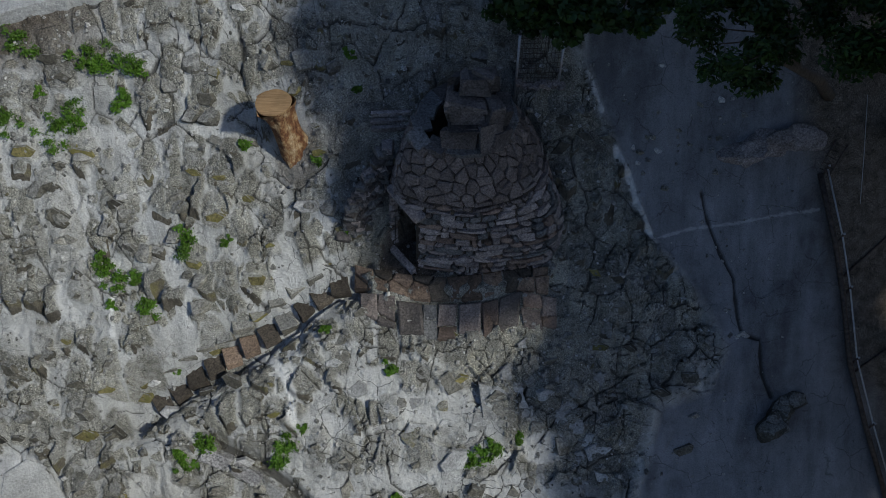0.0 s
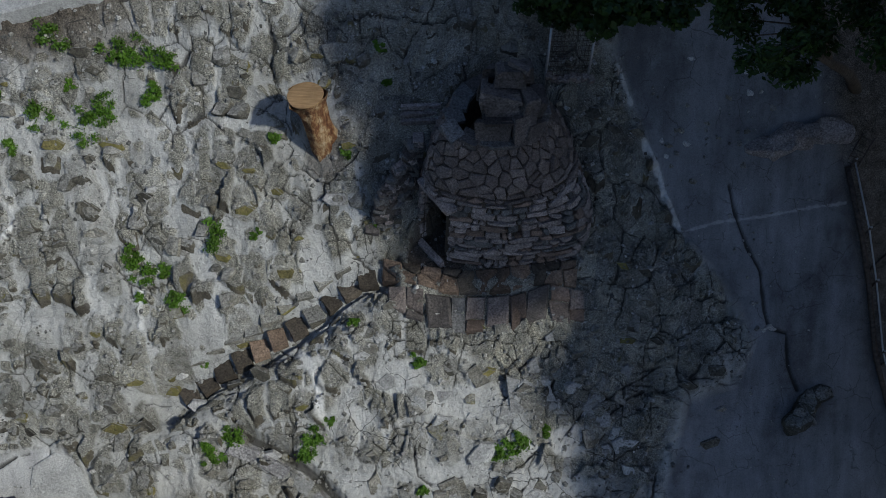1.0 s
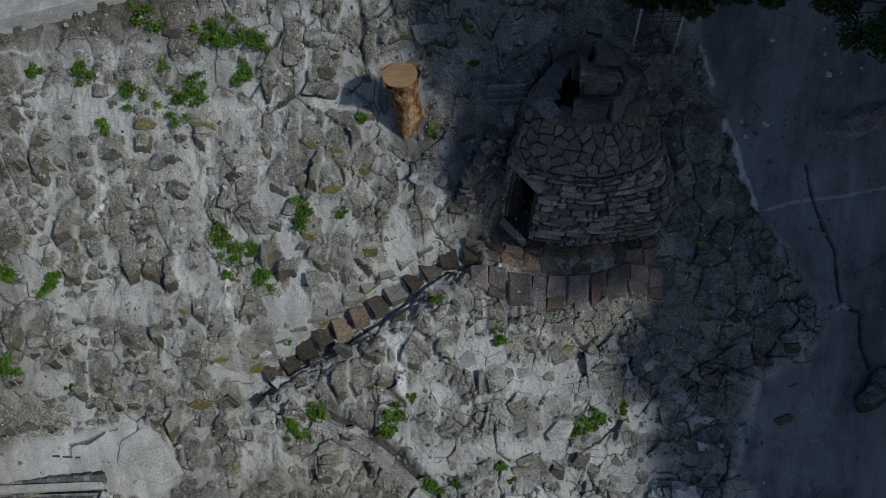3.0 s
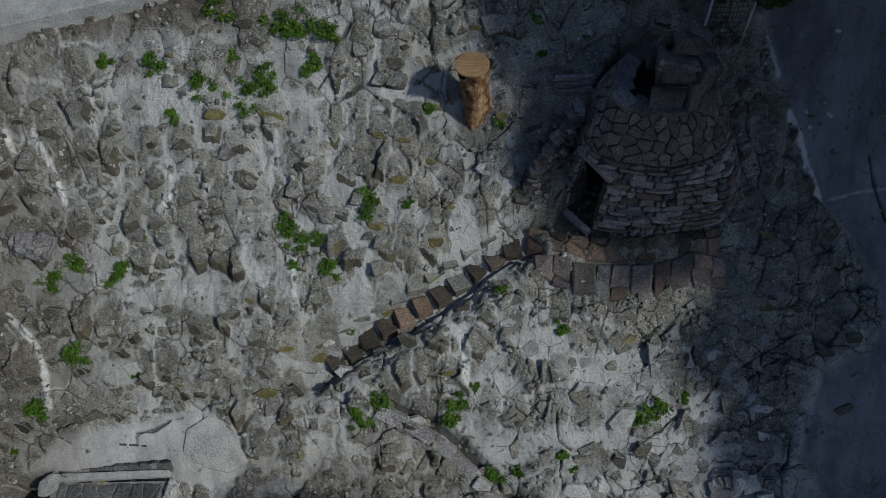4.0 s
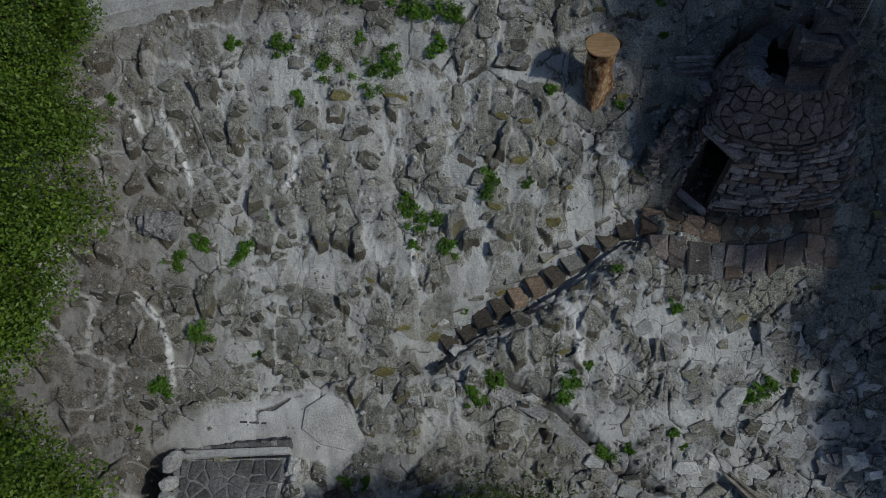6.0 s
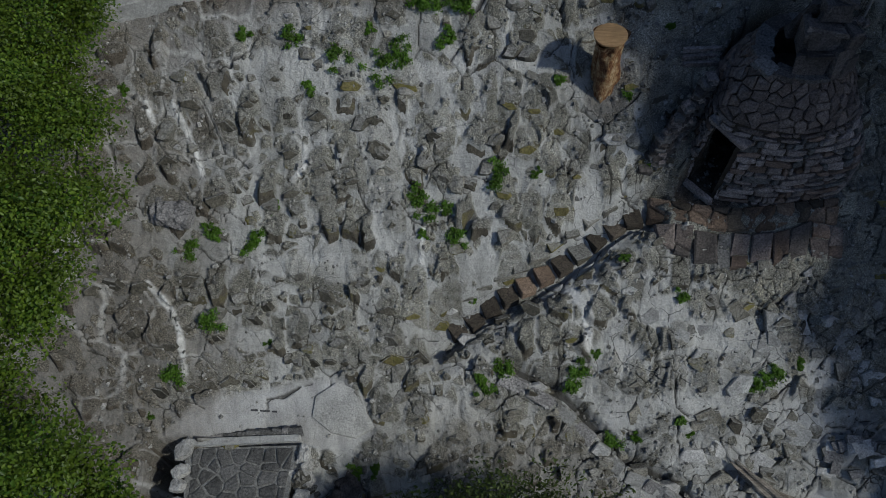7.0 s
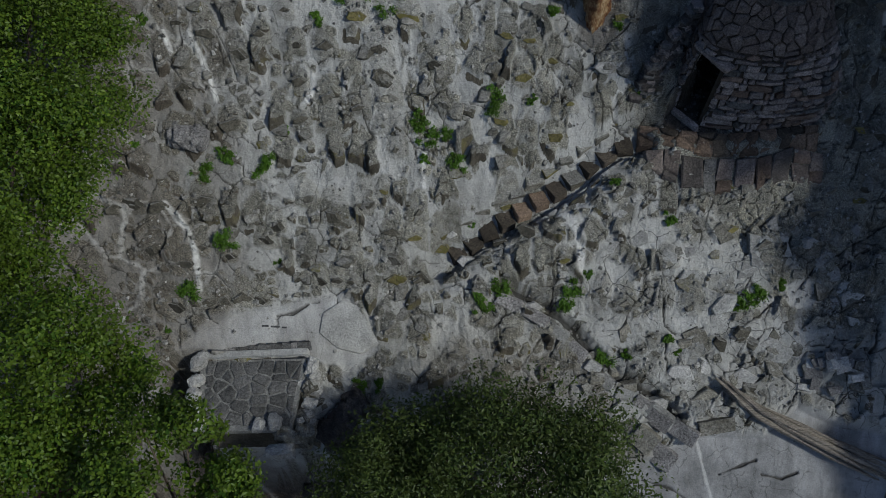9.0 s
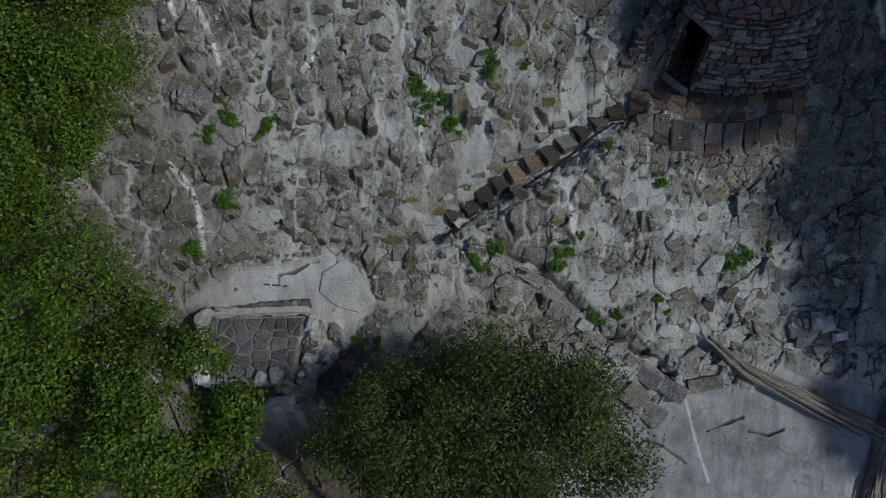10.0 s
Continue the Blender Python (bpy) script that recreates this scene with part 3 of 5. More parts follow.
    crack = np.maximum(crack, step(0.06, 0.02, gap4) * (vnoise(x * 0.9, y * 0.9, 86) > 0.7 + 0.1 * left) * (1 - slab))
    paved = near * inside(x, y, PAVED, 0.5) * (1 - 0.7 * pool)
    gap5, fx5, fy5, rh, ri = cells(x + 0.25 * fbm(x * 1.8, y * 1.8, 121), y + 0.25 * fbm(x * 1.8, y * 1.8, 123), 0.8, 0.62, 125)
    crack = np.maximum(crack, 0.6 * paved * step(0.05, 0.018, gap5) * step(0.56, 0.66, vnoise(x * 0.7, y * 0.7, 127)))
    z = z + paved * step(0.02, 0.1, gap5) * (0.1 * (ri - 0.5) + 0.25 * (rh - 0.5) * fx5 + 0.2 * (ri - 0.5) * fy5)
    z = z + 0.05 * (re - 0.5) * (1 - 0.3 * slab)
    for pts, w in CRACKS_AND_SHADE:
        d, _ = to_line(x, y, pts)
        d = d + 0.12 * fbm(x * 3, y * 3, 91)
        crack = np.maximum(crack, step(w, w * 0.4, np.abs(d)))
    pale = np.maximum(0.25 * pool, 0.38 * near * step(-13.5, -16.5, x) * step(0.12, 0.02, gap3 + 0.25 * fbm(x * 2.6, y * 2.6, 93)) * step(0.4, 0.6, vnoise(x * 0.7, y * 0.7, 94)) * (1 - slab))
    for i, pts in enumerate(STREAKS):
        d, a = to_line(x, y, pts)
        s = step(0.22 if i == 0 else 0.13, 0.09 if i == 0 else 0.04, d + 0.12 * fbm(x * 4, y * 4, 95)) * (0.6 + 0.4 * step(0.3, 0.6, vnoise(x * 3, y * 3, 96)))
        pale, z = np.maximum(pale, s), z + 0.05 * s
    for pts, w in PAINTS:
        d, _ = to_line(x, y, pts)
        s = step(w * 1.4, w * 0.7, d + 0.08 * fbm(x * 5, y * 5, 97))
        pale = np.maximum(pale, min(0.7, 9 * w) * s)
    z = z - 0.09 * crack - 0.12 * (1 - bare)
    # the stair's cutting, the terrace before the hut, the ditch, the pit under the lower hut
    z = z - 0.62 * step(1.25, 0.35, stair) - 0.25 * step(0.5, 0.36, stair)
    inner = np.maximum(step(2.1, 1.95, np.hypot(x - 0.95, y - 13.95)), step(0.62, 0.5, to_line(x, y, [(0.95, 13.95), (-1.4, 12.0)])[0]))
    terrace = np.maximum(terrace, inner)
    z = np.where(terrace > 0, z * (1 - terrace) + terrace * -1.12, z)
    z = z - 0.45 * step(0.24, 0.1, ditch + 0.15 * fbm(x * 3, y * 3, 99)) * (1 - basin)
    z = z - 0.25 * basin * step(-8, -3, y) - 4.2 * pit * step(-5, -2, y)
    # dark ring round the log: shade at its foot put into the colour
    soil = np.maximum.reduce([0.7 * step(0.85, 0.5, np.hypot(x + 4.3, y - 14.2)), 0.62 * step(-14.6, -19.4, x + 5 * fbm(x * 0.9, y * 0.9, 101)), 0.4 * step(6.9, 5.4, y + 1.5 * fbm(x * 0.9, y * 0.9, 104)) * step(-11, -9, x) * step(0.1, 0.6, (-y + 6.9) * 1.25 - (x + 6.2)) * (1 - basin), step(11.9, 13.4, x + 0.45 * (y - 12) + fbm(x, y, 103))])
    # hut floor and doorway foot coloured dark too, for the shade inside
    soil = np.maximum(np.maximum(np.maximum(soil, np.maximum(inner, step(1.0, 0.8, np.hypot(x + 0.85, y - 12.35)))), step(2.4, 0.6, y) * (1 - basin)), np.maximum(pit, step(16.6, 18.2, y - 0.1 * x) * step(-8, -12, x)))
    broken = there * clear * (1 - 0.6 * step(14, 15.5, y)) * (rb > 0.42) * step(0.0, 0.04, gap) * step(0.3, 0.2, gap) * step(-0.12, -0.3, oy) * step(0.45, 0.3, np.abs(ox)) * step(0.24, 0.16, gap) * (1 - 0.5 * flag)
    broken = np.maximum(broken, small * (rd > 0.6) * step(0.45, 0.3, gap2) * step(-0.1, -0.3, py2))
    stone = np.maximum(np.maximum(there * clear * lump * step(0.05, 0.12, 0.05 + 0.2 * rb), 0.9 * small), 0.62 * rough_top)
    stone = np.maximum(stone, 0.82 * paved)
    return z, {"stone": stone, "netted": 1 - np.maximum(0.5 * left, 0.7 * paved), "tone": np.clip(0.5 * ra + 0.5 * rf, 0, 1) * (1 - paved) + paved * rh, "slab": slab, "broken": broken, "darkened": np.maximum(smooth, 0.55 * basin), "soil": np.clip(soil, 0, 1), "pale": pale, "crack": np.maximum(0.85 * crack, 0.85 * step(0.16, 0.08, ditch) * (1 - basin))}


def axis(lo, hi, fine, far):
    """Even steps between lo and hi, growing ones out to far on both sides."""
    mid = np.arange(lo, hi, fine)
    out, s = [], fine
    while sum(out) < far:
        s *= 1.25
        out.append(s)
    out = np.cumsum(out)
    return np.concatenate([(mid[0] - out)[::-1], mid, mid[-1] + out])


def grid_mesh(name, xs, ys, z, masks, material):
    nx, ny = len(xs), len(ys)
    gx, gy = np.meshgrid(xs, ys)
    me = bpy.data.meshes.new(name)
    me.vertices.add(nx * ny)
    me.vertices.foreach_set("co", np.stack([gx, gy, z], -1).astype(np.float32).ravel())
    a = (np.arange(ny - 1)[:, None] * nx + np.arange(nx - 1)[None]).ravel()
    quads = np.stack([a, a + 1, a + nx + 1, a + nx], -1).astype(np.int32)
    me.loops.add(quads.size)
    me.loops.foreach_set("vertex_index", quads.ravel())
    me.polygons.add(len(quads))
    me.polygons.foreach_set("loop_start", np.arange(0, quads.size, 4, dtype=np.int32))
    me.polygons.foreach_set("use_smooth", np.ones(len(quads), bool))
    me.update(calc_edges=True)
    for key, v in masks.items():
        me.attributes.new(key, "FLOAT", "POINT").data.foreach_set("value", v.astype(np.float32).ravel())
    me.materials.append(material)
    return new(name, me)


xs, ys = axis(-21.5, 14.5, FINE, 500), axis(0.0, 18.2, FINE * 0.85, 500)
gx, gy = np.meshgrid(xs, ys)
gz, masks = ground(gx, gy)
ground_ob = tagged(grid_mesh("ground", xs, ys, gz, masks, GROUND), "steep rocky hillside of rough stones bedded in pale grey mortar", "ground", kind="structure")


def sample(field, x, y):
    """A field of the hillside's grid at (x, y)."""
    i = min(max(int(np.searchsorted(xs, x)) - 1, 0), len(xs) - 2)
    j = min(max(int(np.searchsorted(ys, y)) - 1, 0), len(ys) - 2)
    f, g = (x - xs[i]) / (xs[i + 1] - xs[i]), (y - ys[j]) / (ys[j + 1] - ys[j])
    low, high = field[j, i] * (1 - f) + field[j, i + 1] * f, field[j + 1, i] * (1 - f) + field[j + 1, i + 1] * f
    return float(low * (1 - g) + high * g)


def ground_z(x, y):
    return sample(gz, x, y)

# ---- builders ----
def mesh_from(name, verts, faces, material, smooth=False):
    me = bpy.data.meshes.new(name)
    me.from_pydata([tuple(v) for v in verts], [], faces)
    me.materials.append(material)
    if smooth:
        me.polygons.foreach_set("use_smooth", np.ones(len(me.polygons), bool))
    me.update()
    return me


def from_bm(name, bm, material, smooth=False):
    me = bpy.data.meshes.new(name)
    bm.to_mesh(me)
    bm.free()
    me.materials.append(material)
    if smooth:
        me.polygons.foreach_set("use_smooth", np.ones(len(me.polygons), bool))
    return me


def part(name, me, parent, m=None, label=""):
    """One mesh as a part of a thing."""
    ob = new(name, me)
    ob.parent = parent
    if m is not None:
        ob.matrix_basis = m
    return tagged(ob, label)


def thing(name, label, category, m=None, group="", kind=""):
    ob = new(name)
    ob.empty_display_size = 0.2
    if m is not None:
        ob.matrix_basis = m
    return tagged(ob, label, category, group, kind)


def place(x, y, z, w, d, h, rx=0, ry=0, rz=0):
    return pose(x, y, z, rx, ry, rz) @ Matrix.Diagonal((w, d, h, 1))


def rock_mesh(name, material, seed, cuts=2, rough=0.2, square=0.85):
    """An irregular angular block about one unit across."""
    rng = random.Random(seed)
    bm = bmesh.new()
    bmesh.ops.create_cube(bm, size=1.0)
    bmesh.ops.subdivide_edges(bm, edges=bm.edges[:], cuts=cuts, use_grid_fill=True)
    planes = [(Vector((rng.uniform(-1, 1), rng.uniform(-1, 1), rng.uniform(-0.5, 1))).normalized(), rng.uniform(0.4, 0.52)) for _ in range(6)]
    o = Vector((rng.uniform(0, 50), rng.uniform(0, 50), rng.uniform(0, 50)))
    for v in bm.verts:
        p = v.co.copy()
        round_p = p.normalized() * 0.56
        p = p.lerp(round_p, 1 - square)
        for nrm, dist in planes:
            over = p.dot(nrm) - dist
            if over > 0:
                p -= nrm * over * 0.85
        p += rough * (noise.noise_vector(p * 2.3 + o) * 0.6 + noise.noise_vector(p * 5 + o) * 0.25)
        v.co = p
    bmesh.ops.triangulate(bm, faces=bm.faces[:])
    return from_bm(name, bm, material)


def block_mesh(name, material, seed, jag=0.09, bevel=0.07):
    """A hewn flat stone with chipped edges, one unit each way."""
    rng = random.Random(seed)
    bm = bmesh.new()
    bmesh.ops.create_cube(bm, size=1.0)
    for v in bm.verts:
        v.co += Vector((rng.uniform(-jag, jag), rng.uniform(-jag, jag), rng.uniform(-jag, jag)))
    bmesh.ops.bevel(bm, geom=bm.edges[:], offset=bevel, segments=1, affect="EDGES")
    for v in bm.verts:
        v.co += Vector((rng.uniform(-1, 1), rng.uniform(-1, 1), rng.uniform(-1, 1))) * jag * 0.25
    bmesh.ops.triangulate(bm, faces=bm.faces[:])
    return from_bm(name, bm, material)


def slab_mesh(name, material, seed, sides=7, thick=1.0):
    """A flat polygonal flagstone about one unit across, its top at z = 0."""
    rng = random.Random(seed)
    ring = [((0.5 + rng.uniform(-0.09, 0.05)) * math.cos(a), (0.5 + rng.uniform(-0.09, 0.05)) * math.sin(a))
            for a in sorted((i + rng.uniform(-0.3, 0.3)) * 2 * math.pi / sides for i in range(sides))]
    verts = [(x, y, -thick) for x, y in ring] + [(x, y, -0.12 * thick) for x, y in ring] + [(x * 0.9, y * 0.9, rng.uniform(-0.02, 0.02)) for x, y in ring] + [(0, 0, 0.0)]
    n = sides
    faces = []
    for i in range(n):
        j = (i + 1) % n
        faces += [(i, j, n + j, n + i), (n + i, n + j, 2 * n + j, 2 * n + i), (2 * n + i, 2 * n + j, 3 * n)]
    return mesh_from(name, verts, faces, material)


def tube(points, radii, sides=8, lumpy=0.0, seed=0, cap=True):
    """Vertices and faces of a tapering tube along points."""
    rng = random.Random(seed)
    verts, faces = [], []
    pts = [Vector(p) for p in points]
    side = None
    for i, p in enumerate(pts):
        d = (pts[min(i + 1, len(pts) - 1)] - pts[max(i - 1, 0)]).normalized()
        if side is None:
            side = d.orthogonal().normalized()
        side = (side - d * side.dot(d)).normalized()
        up = d.cross(side)
        for k in range(sides):
            a = 2 * math.pi * k / sides
            r = radii[i] * (1 + lumpy * rng.uniform(-1, 1))
            verts.append(p + (side * math.cos(a) + up * math.sin(a)) * r)
    for i in range(len(pts) - 1):
        for k in range(sides):
            l = (k + 1) % sides
            faces.append((i * sides + k, i * sides + l, (i + 1) * sides + l, (i + 1) * sides + k))
    if cap:
        faces += [tuple(range(sides))[::-1], tuple(range((len(pts) - 1) * sides, len(pts) * sides))]
    return verts, faces


def join(pieces):
    verts, faces = [], []
    for v, f in pieces:
        o = len(verts)
        verts += v
        faces += [tuple(i + o for i in q) for q in f]
    return verts, faces


def leaves_mesh(name, centers, normals, sizes, material, seed, fold=0.25, slim=0.55):
    """Many single leaves, each a folded pair of triangles."""
    rng = np.random.RandomState(seed)
    n = len(centers)
    d = rng.normal(size=(n, 3))
    nrm = normals + 0.55 * rng.normal(size=(n, 3))
    nrm /= np.linalg.norm(nrm, axis=1)[:, None] + 1e-9
    d -= nrm * (d * nrm).sum(1)[:, None]
    d /= np.linalg.norm(d, axis=1)[:, None] + 1e-9
    s = np.cross(nrm, d)
    L, W = sizes[:, None], sizes[:, None] * slim
    tip, base = centers + d * L * 0.5, centers - d * L * 0.5
    a, b = centers + s * W * 0.5 + nrm * W * fold, centers - s * W * 0.5 + nrm * W * fold
    co = np.stack([base, a, tip, b], 1).reshape(-1, 3).astype(np.float32)
    idx = np.arange(n, dtype=np.int32)[:, None] * 4
    tri = np.concatenate([idx + [0, 1, 2], idx + [0, 2, 3]], 1).astype(np.int32).ravel()
    me = bpy.data.meshes.new(name)
    me.vertices.add(n * 4)
    me.vertices.foreach_set("co", co.ravel())
    me.loops.add(len(tri))
    me.loops.foreach_set("vertex_index", tri)
    me.polygons.add(n * 2)
    me.polygons.foreach_set("loop_start", np.arange(0, len(tri), 3, dtype=np.int32))
    me.update(calc_edges=True)
    me.materials.append(material)
    return me


def tree(name, label, base, crown, radii, leaf, material, count, seed, clumps=46, trunk=0.16, hollow=0.55, slim=0.6):
    """A tree: tapered trunk with limbs to its leaf clumps. crown: the crown's middle; radii: its half sizes."""
    rng = np.random.RandomState(seed)
    top = thing(name, label, "tree", Matrix.Translation(base))
    off = Vector(crown) - Vector(base)
    c = rng.normal(size=(clumps, 3))
    c /= np.linalg.norm(c, axis=1)[:, None]
    c *= (hollow + (1 - hollow) * rng.rand(clumps, 1) ** 0.6)
    c[:, 2] = np.where(c[:, 2] < -0.35, -0.35 * rng.rand(clumps), c[:, 2])
    mid = c * np.array(radii) + np.array(off)
    size = (0.13 + 0.2 * rng.rand(clumps)) * np.mean(radii) * 0.95
    pick = rng.choice(clumps, count, p=size ** 2 / (size ** 2).sum())
    v = rng.normal(size=(count, 3))
    v /= np.linalg.norm(v, axis=1)[:, None]
    rad = rng.rand(count, 1) ** 0.45
    pos = mid[pick] + v * rad * size[pick][:, None] * np.array([1.25, 1.25, 0.75])
    nrm = v * 0.6 + np.array([0, 0, 0.8])
    me = leaves_mesh("crown", pos, nrm, leaf * (0.6 + 0.8 * rng.rand(count)), material, seed + 1, slim=slim)
    part("crown", me, top)
    fork = off * 0.55
    pts = [Vector((0, 0, -0.4)), off * 0.25 + Vector((0.1, -0.1, 0)), fork, off * 0.85]
    stem = part("trunk", mesh_from("trunk", *tube(pts, [trunk * 1.25, trunk, trunk * 0.75, trunk * 0.3], 9, 0.08, seed), BARK, True), top)
    for i in range(0, clumps, max(2, clumps // 14)):
        e = Vector(mid[i])
        a = off * random.Random(seed + i).uniform(0.3, 0.8)
        m = a.lerp(e, 0.5) + Vector((0, 0, 0.12 * (e - a).length))
        part("limb", mesh_from("limb", *tube([a, m, e], [trunk * 0.33, trunk * 0.2, trunk * 0.06], 6, 0.1, seed + i), BARK, True), stem)
    return top


def weed(x, y, r, seed, tone=WEED):
    """A low leafy weed growing from a joint."""
    rng = np.random.RandomState(seed)
    z = ground_z(x, y)
    top = thing("weed_plant", "bright green leafy weed growing from a mortar joint", "plant", Matrix.Translation((x, y, z)), group="weeds on the slope")
    k = 7 + int(r * 12)
    heads = rng.normal(size=(k, 3)) * np.array([0.5, 0.4, 0.05]) * r
    heads[:, 2] = heads[:, 1] * 0.75 + r * (0.15 + 0.4 * rng.rand(k))
    n = int(120 + 1500 * r)
    pick = rng.randint(0, k, n)
    pos = heads[pick] + rng.normal(size=(n, 3)) * r * np.array([0.17, 0.17, 0.13])
    nrm = np.array([0, -0.3, 1.0]) + 0.3 * rng.normal(size=(n, 3))
    part("leaves", leaves_mesh("leaves", pos, nrm, 0.045 + 0.05 * rng.rand(n), tone, seed + 1, slim=0.7), top)
    stems = [tube([(h[0] * 0.2, h[1] * 0.2, -0.08), (h[0] * 0.7, h[1] * 0.7, h[2] * 0.6), tuple(h)], [0.012, 0.009, 0.004], 4) for h in heads]
    part("stems", mesh_from("stems", *join(stems), tone), top)
    return top


def cut(poly, px, py, nx, ny):
    """The part of a polygon on the side of the line through (px, py) that its normal (nx, ny) points away from."""
    out = []
    for (ax, ay), (bx, by) in zip(poly, poly[1:] + poly[:1]):
        da, db = (ax - px) * nx + (ay - py) * ny, (bx - px) * nx + (by - py) * ny
        if da <= 0:
            out.append((ax, ay))
        if (da < 0) != (db < 0):
            k = da / (da - db)
            out.append((ax + (bx - ax) * k, ay + (by - ay) * k))
    return out


def paving(seeds, outline, joint):
    """Irregular flags that fill an outline round the seeds, with a narrow joint between them."""
    flags = []
    for i, (x, y) in enumerate(seeds):
        poly = list(outline)
        for j, (u, v) in enumerate(seeds):
            d = math.hypot(u - x, v - y)
            if i != j and 0 < d < 4 and poly:
                nx, ny = (u - x) / d, (v - y) / d
                poly = cut(poly, (x + u) / 2 - nx * joint / 2, (y + v) / 2 - ny * joint / 2, nx, ny)
        flags.append(poly)
    return flags


def scatter(x0, x1, y0, y1, gap, seed, squash=1.0, vary=(0.6, 0.8, 1.0, 1.3), tries=4000):
    """Random places at least gap apart (gap * squash along y)."""
    rng = random.Random(seed)
    out = []
    for _ in range(tries):
        x, y = rng.uniform(x0, x1), rng.uniform(y0, y1)
        g = gap * rng.choice(vary)
        if all(math.hypot(x - u, (y - v) / squash) > g for u, v in out):
            out.append((x, y))
    return out


def flag_mesh(name, poly, lift, material, rng, thick=0.2, proud=0.05):
    """A flag over a flat outline; lift(u, v, h) puts its points into the world."""
    n = len(poly)
    mx, my = sum(p[0] for p in poly) / n, sum(p[1] for p in poly) / n
    r = max(math.hypot(u - mx, v - my) for u, v in poly)
    tu, tv, up = rng.uniform(-proud, proud) / r, rng.uniform(-proud, proud) / r, rng.uniform(0, proud)
    verts = [lift(u, v, -thick) for u, v in poly]
    verts += [lift(u + rng.uniform(-0.035, 0.035), v + rng.uniform(-0.035, 0.035), up - 0.03 + tu * (u - mx) + tv * (v - my)) for u, v in poly]
    verts += [lift(mx + (u - mx) * 0.84, my + (v - my) * 0.84, up + tu * (u - mx) + tv * (v - my) + rng.uniform(-0.012, 0.012)) for u, v in poly]
    verts.append(lift(mx, my, up + 0.012))
    faces = []
    for i in range(n):
        j = (i + 1) % n
        faces += [(i, j, n + j, n + i), (n + i, n + j, 2 * n + j, 2 * n + i), (2 * n + i, 2 * n + j, 3 * n)]
    return mesh_from(name, verts, faces, material)


ROCKS = {m.name: [rock_mesh("stone", m, 40 + i) for i in range(7)] for m in (ROCK, OLIVE, DARKROCK, PALEROCK)}


def stone(x, y, w, d, h, turn=0.0, kind=ROCK, out=0.22, tip=None):
    """A single loose stone on the slope: size, turn, and how much of its height stands out."""
    rng = random.Random(round(x * 977 + y * 331))
    tip = rng.uniform(20, 36) if tip is None else tip
    ob = part("stone", rng.choice(ROCKS[kind.name]), ground_ob, place(x, y, ground_z(x, y) + h * (out - 0.5), w * 0.82, d * 0.8, h * 0.9, tip, rng.uniform(-8, 8), turn + rng.uniform(-12, 12)))
    return ob

ENDS = {m.name: [slab_mesh("stone", m, 60 + i, 4 + i % 3, 1.0) for i in range(9)] for m in (ROCK, OLIVE, DARKROCK, PALEROCK, FLAGROCK)}
rng = random.Random(3)
for x, y, w, h, kind in BEDS:
    w = min(w, 0.85) * (rng.uniform(0.55, 0.8) if kind is ROCK else rng.uniform(0.8, 1.0))
    part("stone", rng.choice(ENDS[kind.name]), ground_ob, place(x, y - 0.04, ground_z(x, y) + 0.03, w, w * rng.uniform(0.45, 0.7), 0.2, rng.uniform(42, 66), rng.uniform(-12, 12), rng.uniform(-25, 25)))


def plate(x, y, w, d, kind, lean=0.0, roll=0.0, turn=0.0, up=0.05):
    """A broken slab lying on the slope, tilted from it by lean and roll."""
    rng = random.Random(round(x * 613 + y * 271))
    return part("stone", rng.choice(ENDS[kind.name]), ground_ob, pose(x, y, ground_z(x, y) + up, 41 + lean, roll) @ place(0, 0, 0, w * 1.15, d * 1.15, 0.32, 0, 0, turn))

# ---- the stone tower hut ----
FOOT, HEAD = -1.1, 3.86
BLOCKS = [block_mesh("stone_block", WALLROCK, 100 + i) for i in range(9)]
DOOR_AT, DOOR_HALF, DOOR_TOP = radians(219.5), radians(10.5), 1.66


def tower(z, a):
    """Middle and radius of the bee-hive tower at height z towards the angle a."""
    r = float(np.interp(z, [-1.1, 0.3, 1.8, 2.8, 3.5, 3.86, 4.2], [2.4, 2.3, 2.12, 1.82, 1.46, 1.28, 1.0]))
    k = float(np.interp(z, [-1.1, 1.8, 4.35], [0, 0.3, 1.0]))
    bulge = 0.55 * math.exp(-((math.degrees(a) % 360 - 214) / 24) ** 2) * float(np.interp(z, [1.6, 3.8], [1, 0.75]))
    skirt = 0.75 * math.exp(-((math.degrees(a) % 360 - 328) / 26) ** 2) * float(np.interp(z, [0.6, 2.6], [1, 0]))
    return 0.95 - 0.35 * k, 13.95 - 0.42 * k, r + bulge + skirt


hut = thing("stone_hut", "round dry-stone tower hut with dark doorway, in shade", "hut", pose(0, 0, FOOT))
rng = random.Random(7)
SPREAD = 2.2                                     # metres of wall for each radian round the tower


def on_wall(u, v, out):
    a, z = u / SPREAD, min(v, HEAD)
    x0, y0, r = tower(z, a)
    x1, y1, r1 = tower(min(z + 0.1, HEAD + 0.1), a)
    lean = math.atan2(max(0.0, r - r1), 0.1)
    rr = r - 0.05 + out * math.cos(lean)
    return (x0 + rr * math.cos(a), y0 + rr * math.sin(a), v - FOOT + out * math.sin(lean))


